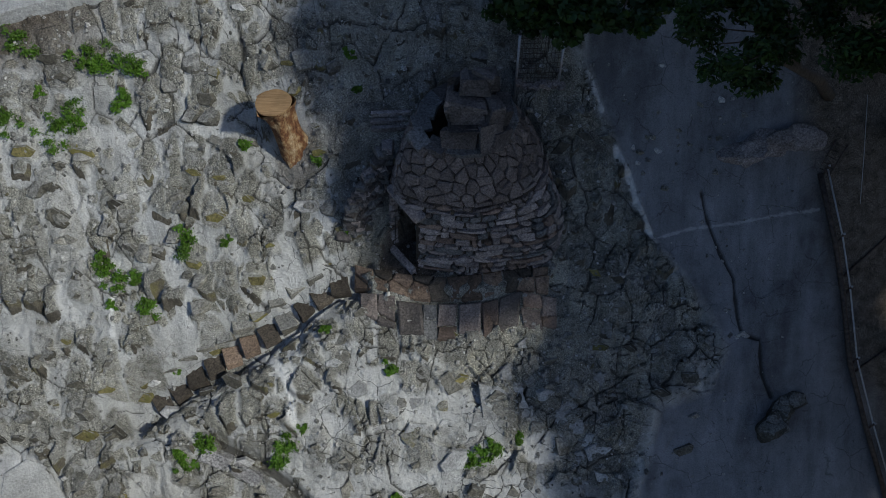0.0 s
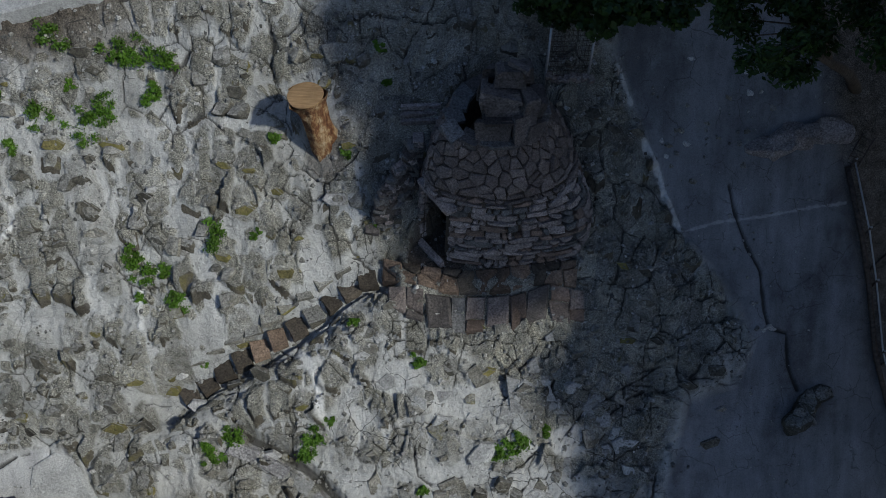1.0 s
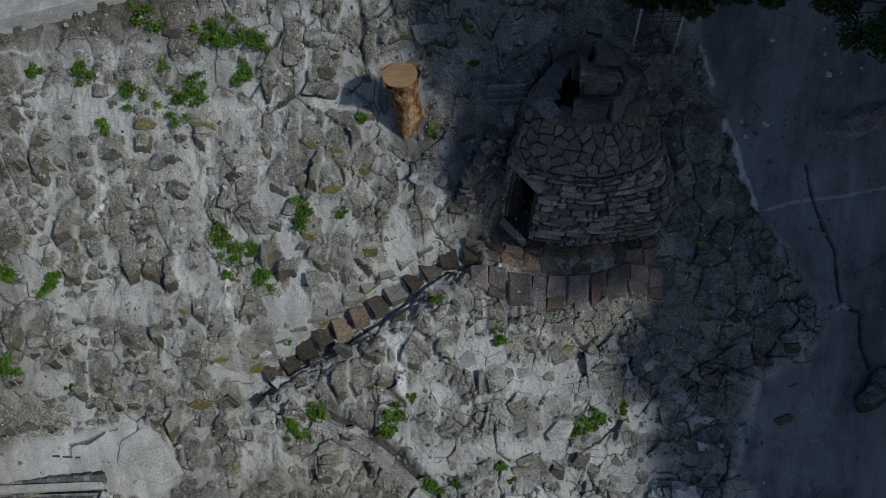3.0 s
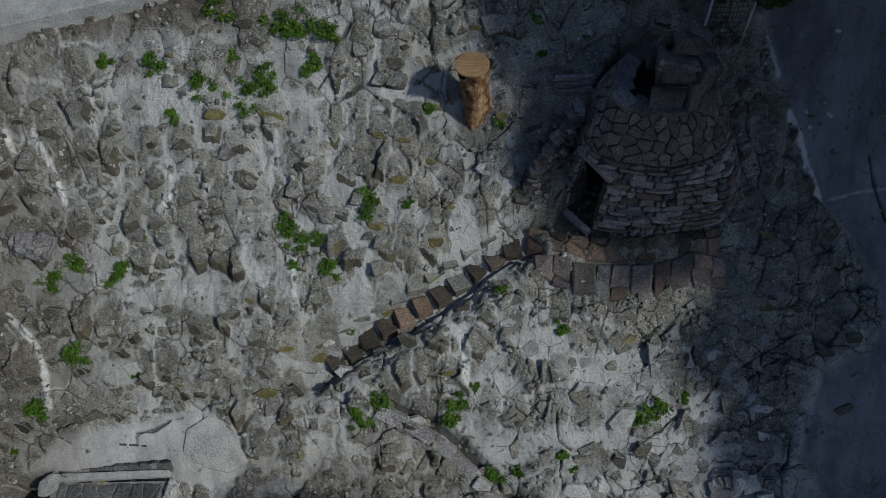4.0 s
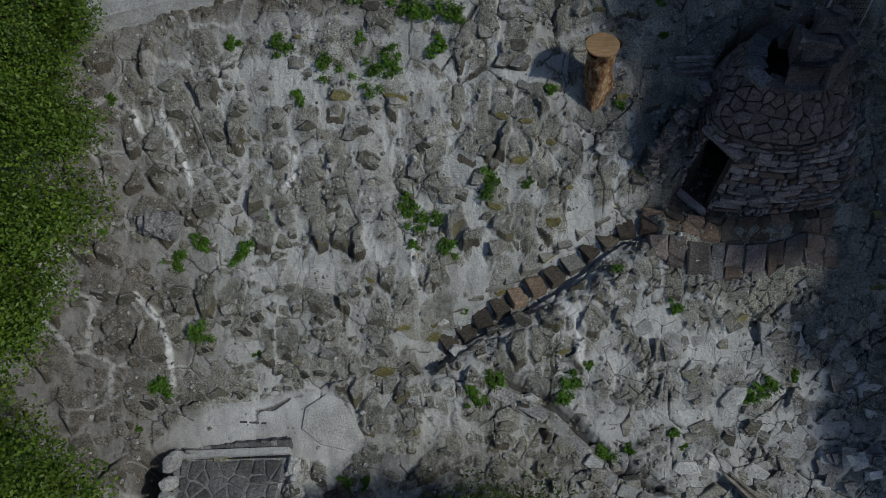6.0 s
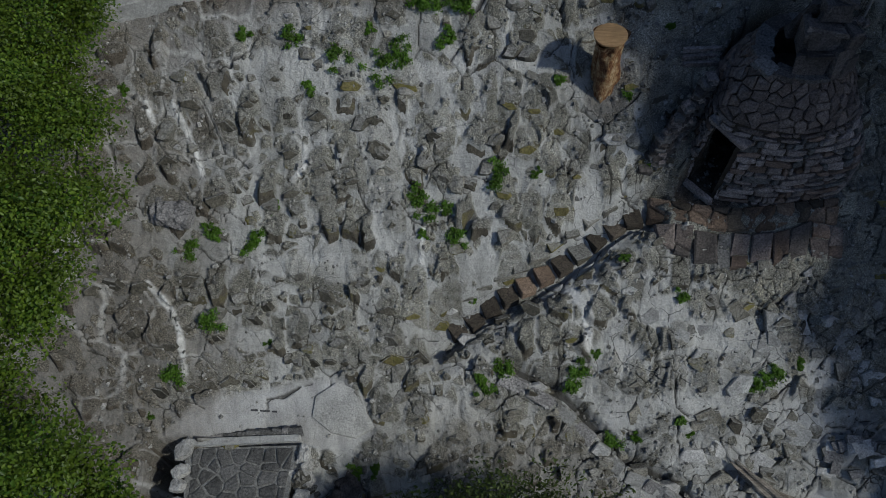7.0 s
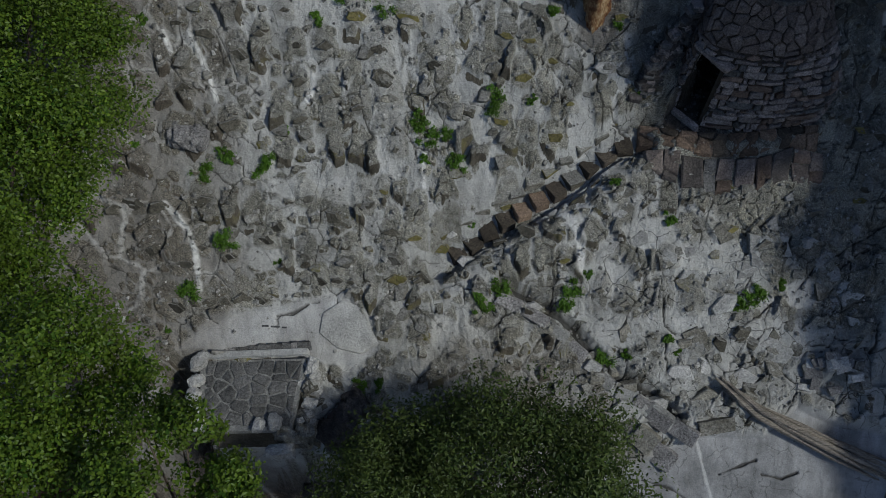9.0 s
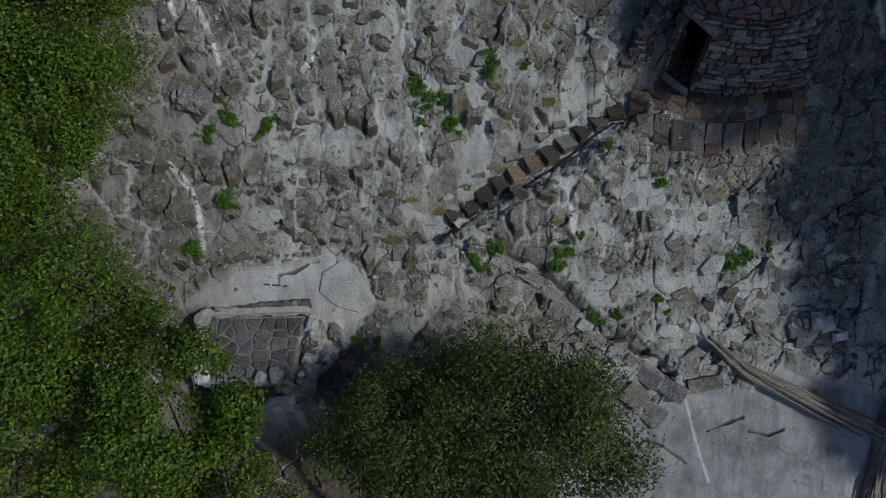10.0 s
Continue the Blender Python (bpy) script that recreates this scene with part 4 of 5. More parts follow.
U0, U1 = SPREAD * radians(130), SPREAD * radians(410)
DU, DW = SPREAD * DOOR_AT, SPREAD * DOOR_HALF
blocks, v = [], FOOT
while v < 2.15:                                  # rough courses of thin stones
    h = rng.uniform(0.15, 0.3)
    u = U0 + rng.uniform(0, 0.4)
    while u < U1:
        w = rng.choice((0.16, 0.25, 0.3, 0.4, 0.5, 0.75)) * rng.uniform(0.8, 1.2)
        a, b = u, u + w
        if v < DOOR_TOP:                         # squared off at the jambs
            if a < DU - DW < b:
                b = DU - DW
            elif a < DU + DW < b:
                a = DU + DW
        if b - a > 0.06 and not (a > DU - DW - 0.01 and b < DU + DW + 0.01 and v < DOOR_TOP):
            dip = 0.04 * math.sin(a * 1.7 + v)
            lo, hi = v + 0.015 + dip, v + h * rng.choice((0.9, 0.95, 1.0)) - 0.012 + dip
            j = min(0.05, w * 0.18)
            blocks.append([(a + 0.009 + rng.uniform(0, j), lo + rng.uniform(0, 0.05)), ((a + b) / 2, lo - rng.uniform(-0.02, 0.03)), (b - 0.009 - rng.uniform(0, j), lo + rng.uniform(0, 0.05)), (b - 0.009 - rng.uniform(0, j), hi - rng.uniform(0, 0.06)), ((a + b) / 2 + rng.uniform(-0.1, 0.1) * w, hi + rng.uniform(-0.02, 0.03)), (a + 0.009 + rng.uniform(0, j), hi - rng.uniform(0, 0.06))])
        u += w
    v += h
seeds = scatter(U0, U1, 2.2, HEAD, 1.15, 9, 0.5, (0.35, 0.8, 1.0, 1.4))
blocks += [p for p in paving(seeds, [(U0, 2.2), (U1, 2.2), (U1, HEAD), (U0, HEAD)], 0.035) if len(p) > 2]
for poly in blocks:
    part("stone_block", flag_mesh("stone_block", poly, on_wall, rng.choice((WALLROCK, WALLROCK, WALLROCK, HUTROCK, ROOFROCK) if poly[0][1] < 2.0 else (DOMEROCK,)), rng, 0.22, 0.03 if poly[0][1] < 2.0 else 0.05), hut)
# core wall behind the facing stones, open at the doorway
n, verts, faces = 60, [], []
levels = [FOOT - 0.5, DOOR_TOP, 1.8, 2.2, 2.6, 2.95, 3.3, 3.6, HEAD - 0.05]
for lv in levels:
    for i in range(n):
        a = 2 * math.pi * i / n
        x0, y0, r = tower(max(lv, FOOT), a)
        verts.append((x0 + (r - 0.13) * math.cos(a), y0 + (r - 0.13) * math.sin(a), lv - FOOT))
for s in range(8):
    for i in range(n):
        a = 2 * math.pi * (i + 0.5) / n
        if s == 0 and abs(a - DOOR_AT) < DOOR_HALF:
            continue
        j = (i + 1) % n
        faces.append((s * n + i, s * n + j, s * n + n + j, s * n + n + i))
for lv, rim in ((HEAD - 0.06, 0.4), (HEAD - 1.0, 0.5)):   # the hollow in its top
    for i in range(n):
        a = 2 * math.pi * i / n
        x0, y0, r = tower(HEAD, a)
        verts.append((x0 + (r - rim) * math.cos(a), y0 + (r - rim) * math.sin(a), lv - FOOT))
for s in (8, 9):
    for i in range(n):
        j = (i + 1) % n
        faces.append((s * n + i, s * n + j, s * n + n + j, s * n + n + i))
faces.append(tuple(range(10 * n, 11 * n)))
# its dark colour paints the shade of joints, doorway and hollow
part("core_wall", mesh_from("core_wall", verts, faces, RECESSDARK), hut)
x0, y0, r = tower(DOOR_TOP, DOOR_AT)
part("lintel", block_mesh("lintel", WALLROCK, 131, 0.05), hut, place(x0 + (r - 0.22) * math.cos(DOOR_AT), y0 + (r - 0.22) * math.sin(DOOR_AT), DOOR_TOP + 0.1 - FOOT, 0.36, 1.35, 0.14, -6, 4, math.degrees(DOOR_AT) - 2))
part("threshold", block_mesh("threshold", WALLROCK, 132, 0.05), hut, place(x0 + (r + 0.05) * math.cos(DOOR_AT), y0 + (r + 0.05) * math.sin(DOOR_AT), 0.12, 0.2, 1.1, 0.2, 0, 0, math.degrees(DOOR_AT)))
# the hollow on top and the broken turret stones behind it
RIMS = [block_mesh("rim_stone", m, 180 + i, 0.06, 0.04) for i, m in enumerate((ROOFROCK, SLABROCK, ROOFROCK))]
for i in range(17):
    a = 2 * math.pi * i / 17
    x0, y0, r = tower(HEAD, a)
    w = 0.4
    part("rim_stone", rng.choice(RIMS), hut, place(x0 + (r - w / 2) * math.cos(a), y0 + (r - w / 2) * math.sin(a), HEAD - FOOT + rng.uniform(-0.05, 0.0), w + 0.06, 2 * math.pi * r / 17 * 1.02, 0.16, rng.uniform(-3, 3), rng.uniform(-2, 7), math.degrees(a) + rng.uniform(-4, 4)))
# the broken turret: large slabs stacked in steps, leaning back over the hollow
for x, y, z, w, d, h, rx, ry, rz in [(0.46, 12.56, 4.0, 0.9, 0.22, 0.86, -8, 0, -2), (1.2, 12.62, 4.15, 0.6, 0.28, 0.8, -12, 8, 28), (0.55, 12.66, 4.46, 0.85, 0.4, 0.14, -4, 3, 4), (0.58, 12.86, 4.75, 0.86, 0.2, 0.62, -10, -3, 3),
                                     (0.6, 12.98, 5.06, 0.9, 0.42, 0.15, -6, 4, -8), (1.25, 12.95, 4.7, 0.4, 0.6, 0.7, -6, 10, 20), (0.78, 13.2, 5.34, 0.7, 0.26, 0.5, -14, 0, -6), (1.0, 13.3, 5.66, 0.6, 0.2, 0.13, -10, 16, -24),
                                     (0.55, 13.35, 5.45, 0.22, 0.5, 0.32, 4, -6, 10), (1.5, 13.3, 4.4, 0.35, 0.9, 0.7, 0, 12, 8), (0.25, 13.25, 4.6, 0.22, 0.75, 0.9, 4, -10, -6), (0.8, 13.75, 4.8, 1.3, 0.35, 1.1, 8, 0, 4), (1.4, 12.75, 4.05, 0.5, 0.4, 0.4, -10, 14, 40)]:
    part("turret_stone", block_mesh("turret_stone", SLABROCK, round(100 * (x + y + z)), 0.13, 0.03), hut, place(x, y, z - FOOT, w, d, h, rx, ry, rz))

# ragged side wall that runs from the doorway up the slope
side = thing("retaining_wall", "ragged dry-stone wing wall beside the hut doorway", "wall", pose(-2.1, 12.9, 0))
WINGS = [block_mesh("stone_block", m, 110 + i, 0.12) for i, m in enumerate((SLABROCK, ROOFROCK, SLABROCK, WALLROCK, ROOFROCK, SLABROCK))]
for i in range(150):
    t, k = rng.random(), rng.random()
    x, y = -2.7 + 1.25 * t - 0.4 * rng.random() * (1 - k), 12.75 + 0.95 * t - 0.3 * rng.random() * (1 - k)
    g = max(float(slope(np.array(x), np.array(y))) - 0.3, -1.0)
    top = 0.9 + 1.9 * t
    w = rng.uniform(0.18, 0.48)
    part("stone_block", rng.choice(WINGS), side, place(x + 2.1, y - 12.9, g + (top - g) * k, w, rng.uniform(0.2, 0.36), rng.uniform(0.1, 0.24), rng.uniform(-14, 18), rng.uniform(-16, 16), 40 + rng.uniform(-50, 50)))
# short flight of thin ledges on the slope above the wing wall
for i in range(3):
    part("ledge", block_mesh("ledge", WALLROCK, 140 + i, 0.04), side, place(-1.5 + 2.1, 14.75 + 0.16 * i - 12.9, 2.05 + 0.14 * i, 1.2, 0.12, 0.16, 0, 0, 3))

# ---- the log ----
def log_stump():
    x, y = -4.38, 14.62
    foot = 0.95
    top = thing("log_stump", "upright peeled log with a clean sawn top", "log", pose(x, y, foot))
    lean = Vector((-0.24, -0.28, 3.56 - foot))
    n, rows = 28, 16
    verts, faces = [], []
    for j in range(rows):
        k = j / (rows - 1)
        c = lean * k
        for i in range(n):
            a = 2 * math.pi * i / n
            r = 0.36 + 0.13 * (1 - k) ** 2 + 0.05 * math.sin(3 * a + 1) + 0.11 * noise.noise(Vector((2.2 * math.cos(a), 2.2 * math.sin(a), 2.5 * k))) + 0.07 * noise.noise(Vector((7 * math.cos(a), 7 * math.sin(a), 3 * k)))
            r += 0.12 * max(0, k - 0.85) / 0.15
            verts.append((c.x + r * math.cos(a), c.y + r * math.sin(a), c.z))
    for j in range(rows - 1):
        for i in range(n):
            q = (i + 1) % n
            faces.append((j * n + i, j * n + q, (j + 1) * n + q, (j + 1) * n + i))
    part("body", mesh_from("body", verts, faces, BARKY, True), top)
    cut, cf = [], []
    for zz, rr in ((-0.05, 0.47), (0.0, 0.49), (0.03, 0.485)):
        for i in range(n):
            a = 2 * math.pi * i / n
            r = rr * (1 + 0.035 * math.sin(2 * a + 0.4) + 0.015 * math.sin(5 * a))
            cut.append((lean.x + r * math.cos(a), lean.y + r * math.sin(a), lean.z + zz))
    for j in range(2):
        for i in range(n):
            q = (i + 1) % n
            cf.append((j * n + i, j * n + q, (j + 1) * n + q, (j + 1) * n + i))
    cf.append(tuple(range(2 * n, 3 * n)))
    part("sawn_end", mesh_from("sawn_end", cut, cf, CUTWOOD), top, label="pale brown sawn end grain")


log_stump()

# ---- trees ----
def foot(x, y):
    return (x, y, float(slope(np.array(float(x)), np.array(float(y)))))


BRIGHT = "leafy tree with small bright green leaves beside the slope"
tree("broadleaf_tree", BRIGHT, foot(-22.4, 9.8), (-20.3, 9.4, 4.2), (2.6, 3.2, 2.6), 0.1, BIRCH, 42000, 11, 120)
tree("broadleaf_tree", BRIGHT, foot(-22.2, 5.0), (-20.1, 5.4, 4.3), (2.5, 2.7, 2.7), 0.1, BIRCH, 40000, 12, 120)
tree("broadleaf_tree", BRIGHT, foot(-19.9, 0.2), (-18.7, 0.9, 2.5), (2.7, 2.5, 2.7), 0.1, BIRCH, 36000, 13, 105)
tree("broadleaf_tree", "loose airy tree with bright green leaves above a stone roof", foot(-15.6, -2.8), (-15.2, -1.2, 3.2), (1.7, 1.6, 1.8), 0.1, BIRCH, 17000, 14, 70)
tree("broadleaf_tree", BRIGHT, foot(-24.5, 13.8), (-21.5, 14.0, 4.8), (2.6, 3.0, 2.4), 0.1, BIRCH, 38000, 15, 140)
tree("broadleaf_tree", BRIGHT, foot(-20.5, -4.0), (-19.3, -3.0, 1.4), (2.6, 1.9, 2.2), 0.1, BIRCH, 17000, 20, 85)
tree("broadleaf_tree", "loose airy tree with bright green leaves above a stone roof", foot(-15.0, -4.2), (-14.8, -2.7, 0.4), (2.2, 1.6, 1.8), 0.1, BIRCH, 12500, 21, 55)
tree("shrub_tree", "dense bushy tree with dull green narrow leaves", foot(-7.3, 0.4), (-7.7, 0.7, -4.0), (4.5, 2.8, 2.9), 0.14, SHRUB, 48000, 16, 200, slim=0.42)
tree("shrub_tree", "small bushy tree with dull green leaves in deep shade", foot(-10.9, -1.6), (-10.8, 0.0, -3.2), (2.2, 2.0, 2.4), 0.12, SHRUB, 14000, 22, 80, slim=0.42)
tree("maple_tree", "dark leafy maple overhanging the top of the slope", foot(8.5, 19.4), (3.7, 16.0, 6.0), (2.2, 1.5, 0.9), 0.19, MAPLE, 6000, 17, 44, slim=0.8)
tree("ash_tree", "dark leafy ash overhanging the slope", foot(12.0, 16.5), (6.7, 13.3, 6.9), (1.2, 1.8, 0.9), 0.18, MAPLE, 5200, 18, 44, slim=0.4)
tree("ash_tree", "dark leafy ash overhanging the slope", foot(14.5, 17.5), (10.6, 14.0, 7.2), (2.7, 2.4, 1.1), 0.18, MAPLE, 13000, 19, 50, slim=0.4)
tree("bush", "dark leafy bush growing behind a wire fence panel", foot(2.7, 17.4), (2.7, 16.9, 4.6), (1.4, 0.9, 0.9), 0.13, MAPLE, 6000, 23, 40, trunk=0.06)
tree("bush", "dark leafy bush growing above the stone hut", foot(0.9, 18.2), (1.2, 17.6, 5.4), (1.0, 0.8, 0.7), 0.13, MAPLE, 3500, 24, 30, trunk=0.06)
# unseen tall trees added beside the slope; crowns keep sun off its far side
TALL = "unseen tall dense tree added to shade the slope"
for i, (x, y, cx, cy, cz, r) in enumerate([(23.5, -3.0, 23.2, -2.0, 10.5, 3.4), (21.0, 2.0, 19.6, 2.2, 11.0, 3.2), (16.5, 6.0, 13.2, 6.2, 11.8, 3.3), (15.5, 10.5, 11.4, 9.4, 13.0, 3.0), (17.5, 9.5, 14.2, 9.2, 13.0, 3.4), (20.5, 10.5, 18.0, 9.5, 10.5, 4.0),
                                         (14.5, 16.0, 9.4, 12.0, 14.0, 3.6), (24.0, 5.0, 22.5, 4.0, 9.5, 4.2), (19.0, 15.0, 15.0, 15.0, 10.0, 3.6), (15.0, 3.5, 15.5, 3.5, 0.5, 3.0), (14.5, 0.0, 14.8, -0.5, -1.5, 3.0), (15.5, 7.5, 12.7, 5.8, 15.8, 1.7), (28.0, 0.0, 27.0, -0.5, 10.0, 4.6), (24.0, 11.0, 23.0, 10.0, 9.5, 4.2)]):
    tree("unseen_shade_tree", TALL, foot(x, y), (cx, cy, cz), (r, r, r * 0.85), 0.5, MAPLE, 10000, 30 + i, 150, 0.28, 0.15, slim=0.8)

# ---- stair ----
stair = thing("stone_stair", "narrow weathered brown stone steps sunk into the slope", "stairs", pose(0, 0, 0))
rng = random.Random(21)
STEPS = [block_mesh("step", m, 160 + i, 0.07, 0.035) for i, m in enumerate((STEPROCK, STEPROCK, STEPROCK, DARKROCK, PATHROCK))]
CURBS = [block_mesh("curb_stone", m, 170 + i, 0.1) for i, m in enumerate((ROCK, OLIVE, ROCK, ROCK))]
path = [Vector((x, y, 0)) for x, y in STAIR]
lengths = [0.0]
for a, b in zip(path, path[1:]):
    lengths.append(lengths[-1] + (b - a).length)


def on_path(s):
    i = max(k for k in range(len(path) - 1) if lengths[k] <= max(s, 0))
    d = path[i + 1] - path[i]
    return path[i] + d * ((s - lengths[i]) / d.length), d.normalized()


count = 11
for i in range(count):
    s = 0.75 + (lengths[-2] - 0.55) * i / (count - 1)
    p, d = on_path(min(s, lengths[-1] - 0.01))
    z = -3.77 + (p.x + 8.37) * 0.418
    turn = math.degrees(math.atan2(d.y, d.x))
    part("step", rng.choice(STEPS), stair, place(p.x, p.y, z - 0.27 + rng.uniform(-0.05, 0.05), rng.uniform(0.5, 0.56), rng.uniform(0.55, 0.66), 0.36, rng.uniform(-5, 5), rng.uniform(-9, 2), turn + rng.uniform(-8, 8)))
    nrm = Vector((-d.y, d.x, 0))
    q = p + nrm * rng.uniform(0.58, 0.66)
    part("curb_stone", rng.choice(CURBS), stair, place(q.x, q.y, z + 0.2, rng.uniform(0.5, 0.66), rng.uniform(0.36, 0.52), 0.42, rng.uniform(-4, 22), rng.uniform(-12, 4), turn + rng.uniform(-12, 12)))

# ---- paved path before the hut ----
pave = thing("paved_path", "path of brown flagstones along the hut wall", "path", pose(0, 0, 0), kind="structure")
EDGE = [(-4.3, 11.75), (-3.3, 11.72), (-2.3, 11.3), (-1.2, 10.95), (0.2, 10.92), (1.4, 11.05), (2.4, 11.25), (3.4, 11.2)]


def edge_y(x):
    return float(np.interp(x, [p[0] for p in EDGE], [p[1] for p in EDGE]))


# smoothed height of the ground along the edge, every 0.1 m up and down the slope
lu = np.arange(-4.6, 3.8, 0.3)
LEVELS = (lu, {k: [sum(ground_z(u + i * 0.25, edge_y(u) + 0.1 * k + j * 0.2) for i in (-1, 0, 1) for j in (-1, 0, 1)) / 9 for u in lu] for k in range(-9, 7)})


def on_ground(u, v, out):
    """Along the path's edge: u is x, v the way from the edge up (+) or down (-) the slope."""
    y = edge_y(u) + v
    return (u, y, float(np.interp(u, LEVELS[0], LEVELS[1][round(float(np.clip(v, -0.9, 0.6)) / 0.1)])) + (0.16 if v > 0 else 0.11) + out)


for rows, seed, gap, mats, y0, y1 in ((0, 31, 0.52, (PATHROCK, PATHROCK, PATHROCK, STEPROCK), 0.0, 0.58), (1, 32, 0.5, (ROOFROCK, DOMEROCK, HUTROCK, SLABROCK, DOMEROCK), -0.85, -0.05)):
    x0, x1 = (-2.75, 3.2) if rows == 0 else (-2.6, 3.3)
    if rows == 0:
        flags = paving(scatter(x0, x1, y0, y1, gap, seed, 0.95, (0.85, 1.0, 1.1)), [(x0, y0), (x1, y0), (x1, y1), (x0, y1)], 0.045)
    else:                                        # a row of upright squared stones
        flags, u = [], x0
        while u < x1:
            w = rng.uniform(0.42, 0.85)
            sk = rng.uniform(-0.08, 0.08)
            cutv = rng.choice((None, None, -0.4, -0.55))
            ends = [y0 + rng.uniform(-0.08, 0.1), y1] if cutv is None else [y0 + rng.uniform(-0.08, 0.1), cutv, y1]
            for a, b in zip(ends, ends[1:]):
                flags.append([(u + 0.02 + sk, a + 0.02), (u + w - 0.02 + sk, a + 0.02 + rng.uniform(-0.05, 0.05)), (u + w - 0.02, b - 0.02), (u + 0.02, b - 0.02)])
            u += w
    for poly in flags:
        if len(poly) > 2:
            part(("flagstone", "facing_stone")[rows], flag_mesh("flag", poly, on_ground, rng.choice(mats), rng, 0.25, 0.025), pave)

# ---- kerb of the ditch ----
ditch_kerb = thing("ditch_kerb", "row of squared grey stones along a narrow drain", "kerb", pose(0, 0, 0), kind="structure")
SQUARE = [block_mesh("kerb_stone", m, 200 + i, 0.06) for i, m in enumerate((FLAGROCK, GRITROCK, FLAGROCK))]
for a, b in zip(DITCH, DITCH[1:]):
    d = Vector((b[0] - a[0], b[1] - a[1], 0))
    k = max(1, round(d.length / 0.8))
    for i in range(k):
        f = (i + 0.5) / k
        x, y = a[0] + d.x * f, a[1] + d.y * f
        nx, ny = d.y / d.length, -d.x / d.length
        x, y = x + 0.42 * nx, y + 0.42 * ny
        part("kerb_stone", rng.choice(SQUARE), ditch_kerb, place(x, y, ground_z(x, y) - 0.1, d.length / k * rng.uniform(0.9, 0.99), rng.uniform(0.4, 0.55), 0.36, rng.uniform(30, 40), rng.uniform(10, 20), math.degrees(math.atan2(d.y, d.x)) + rng.uniform(-6, 6)))

# ---- the lower hut's roof ----
roof = thing("flat_roof_hut", "small stone hut with flat flagged roof edged by white rocks", "hut", pose(-15.85, 4.0, -8.2))
outline = [(-1.85, 1.0), (1.75, 1.1), (1.5, -1.4), (-1.5, -1.45)]
verts = [(x, y, z) for z in (2.8, 3.05) for x, y in outline]
part("roof_slab", mesh_from("roof_slab", verts, [(3, 2, 1, 0), (4, 5, 6, 7), (0, 1, 5, 4), (1, 2, 6, 5), (2, 3, 7, 6), (3, 0, 4, 7)], FLAGROCK), roof)
verts = [(x * 0.93, y * 0.93, z) for z in (-0.6, 2.8) for x, y in outline]
part("wall", mesh_from("wall", verts, [(0, 1, 5, 4), (1, 2, 6, 5), (2, 3, 7, 6), (3, 0, 4, 7)], DARKROCK), roof)
seeds = scatter(-1.6, 1.6, -1.2, 0.95, 0.85, 43, 0.6, (0.4, 0.6, 0.9, 1.3), 130)
for poly in paving(seeds, [(-1.6, 0.95), (1.6, 1.0), (1.4, -1.25), (-1.4, -1.25)], 0.055):
    if len(poly) > 2:
        part("flagstone", flag_mesh("flag", poly, lambda u, v, out: (u, v, 3.09 + out), ROOFROCK, rng, 0.06, 0.02), roof)
WHITE = [rock_mesh("edge_rock", PALEROCK, 220 + i, 3, 0.22, 0.5) for i in range(4)]
GREY = [rock_mesh("edge_rock", (ROCK, PALEROCK)[i % 2], 230 + i, 3, 0.4, 0.6) for i in range(6)]
for x, y, w, d, h in [(-1.85, 0.95, 0.5, 0.75, 0.5), (-1.85, 0.25, 0.55, 0.45, 0.4), (-1.84, -0.2, 0.45, 0.45, 0.35), (-1.75, -0.75, 0.5, 0.4, 0.4), (-1.55, -1.2, 0.6, 0.5, 0.4), (0.95, -1.15, 0.45, 0.55, 0.5), (0.45, -1.25, 0.35, 0.5, 0.4)]:
    part("edge_rock", rng.choice(WHITE), roof, place(x, y, 3.1, w, d, h, 0, 0, rng.uniform(-20, 20)))
for i in range(26):
    k = rng.random()
    x, y = 1.95 - 0.35 * k + rng.uniform(-0.18, 0.35), 1.0 - 2.5 * k
    w = rng.uniform(0.26, 0.5)
    part("edge_rock", rng.choice(GREY), roof, place(x, y, 2.95 - 0.25 * k + rng.uniform(-0.2, 0.12), w, w * rng.uniform(0.8, 1.5), w * rng.uniform(0.7, 1.2), rng.uniform(-20, 20), rng.uniform(-20, 20), rng.uniform(-40, 40)))
for x, y, w, d, h in [(1.4, -1.5, 0.9, 0.5, 0.8), (1.9, -1.5, 0.7, 0.6, 0.9), (1.2, -1.95, 0.9, 0.5, 0.5)]:
    part("edge_rock", rng.choice(GREY), roof, place(x, y, 2.7, w, d, h, 0, 0, rng.uniform(-20, 20)))
part("back_beam", block_mesh("back_beam", CONCRETE, 240, 0.03), roof, place(0.1, 1.22, 3.16, 3.4, 0.22, 0.2, 0, 0, 2.5))
BACKS = [block_mesh("back_stone", m, 420 + i, 0.12, 0.04) for i, m in enumerate((ROOFROCK, GRITROCK, ROOFROCK))]
x = -1.45
while x < 1.7:
    w = rng.uniform(0.2, 0.52)
    part("back_stone", rng.choice(BACKS), roof, place(x + w / 2, 1.46 + 0.05 * x, 3.1 + 0.03 * x, w * 0.95, 0.16 + 0.05 * (x + 1.5), 0.2, 40, 0, rng.uniform(-8, 8)))
    x += w

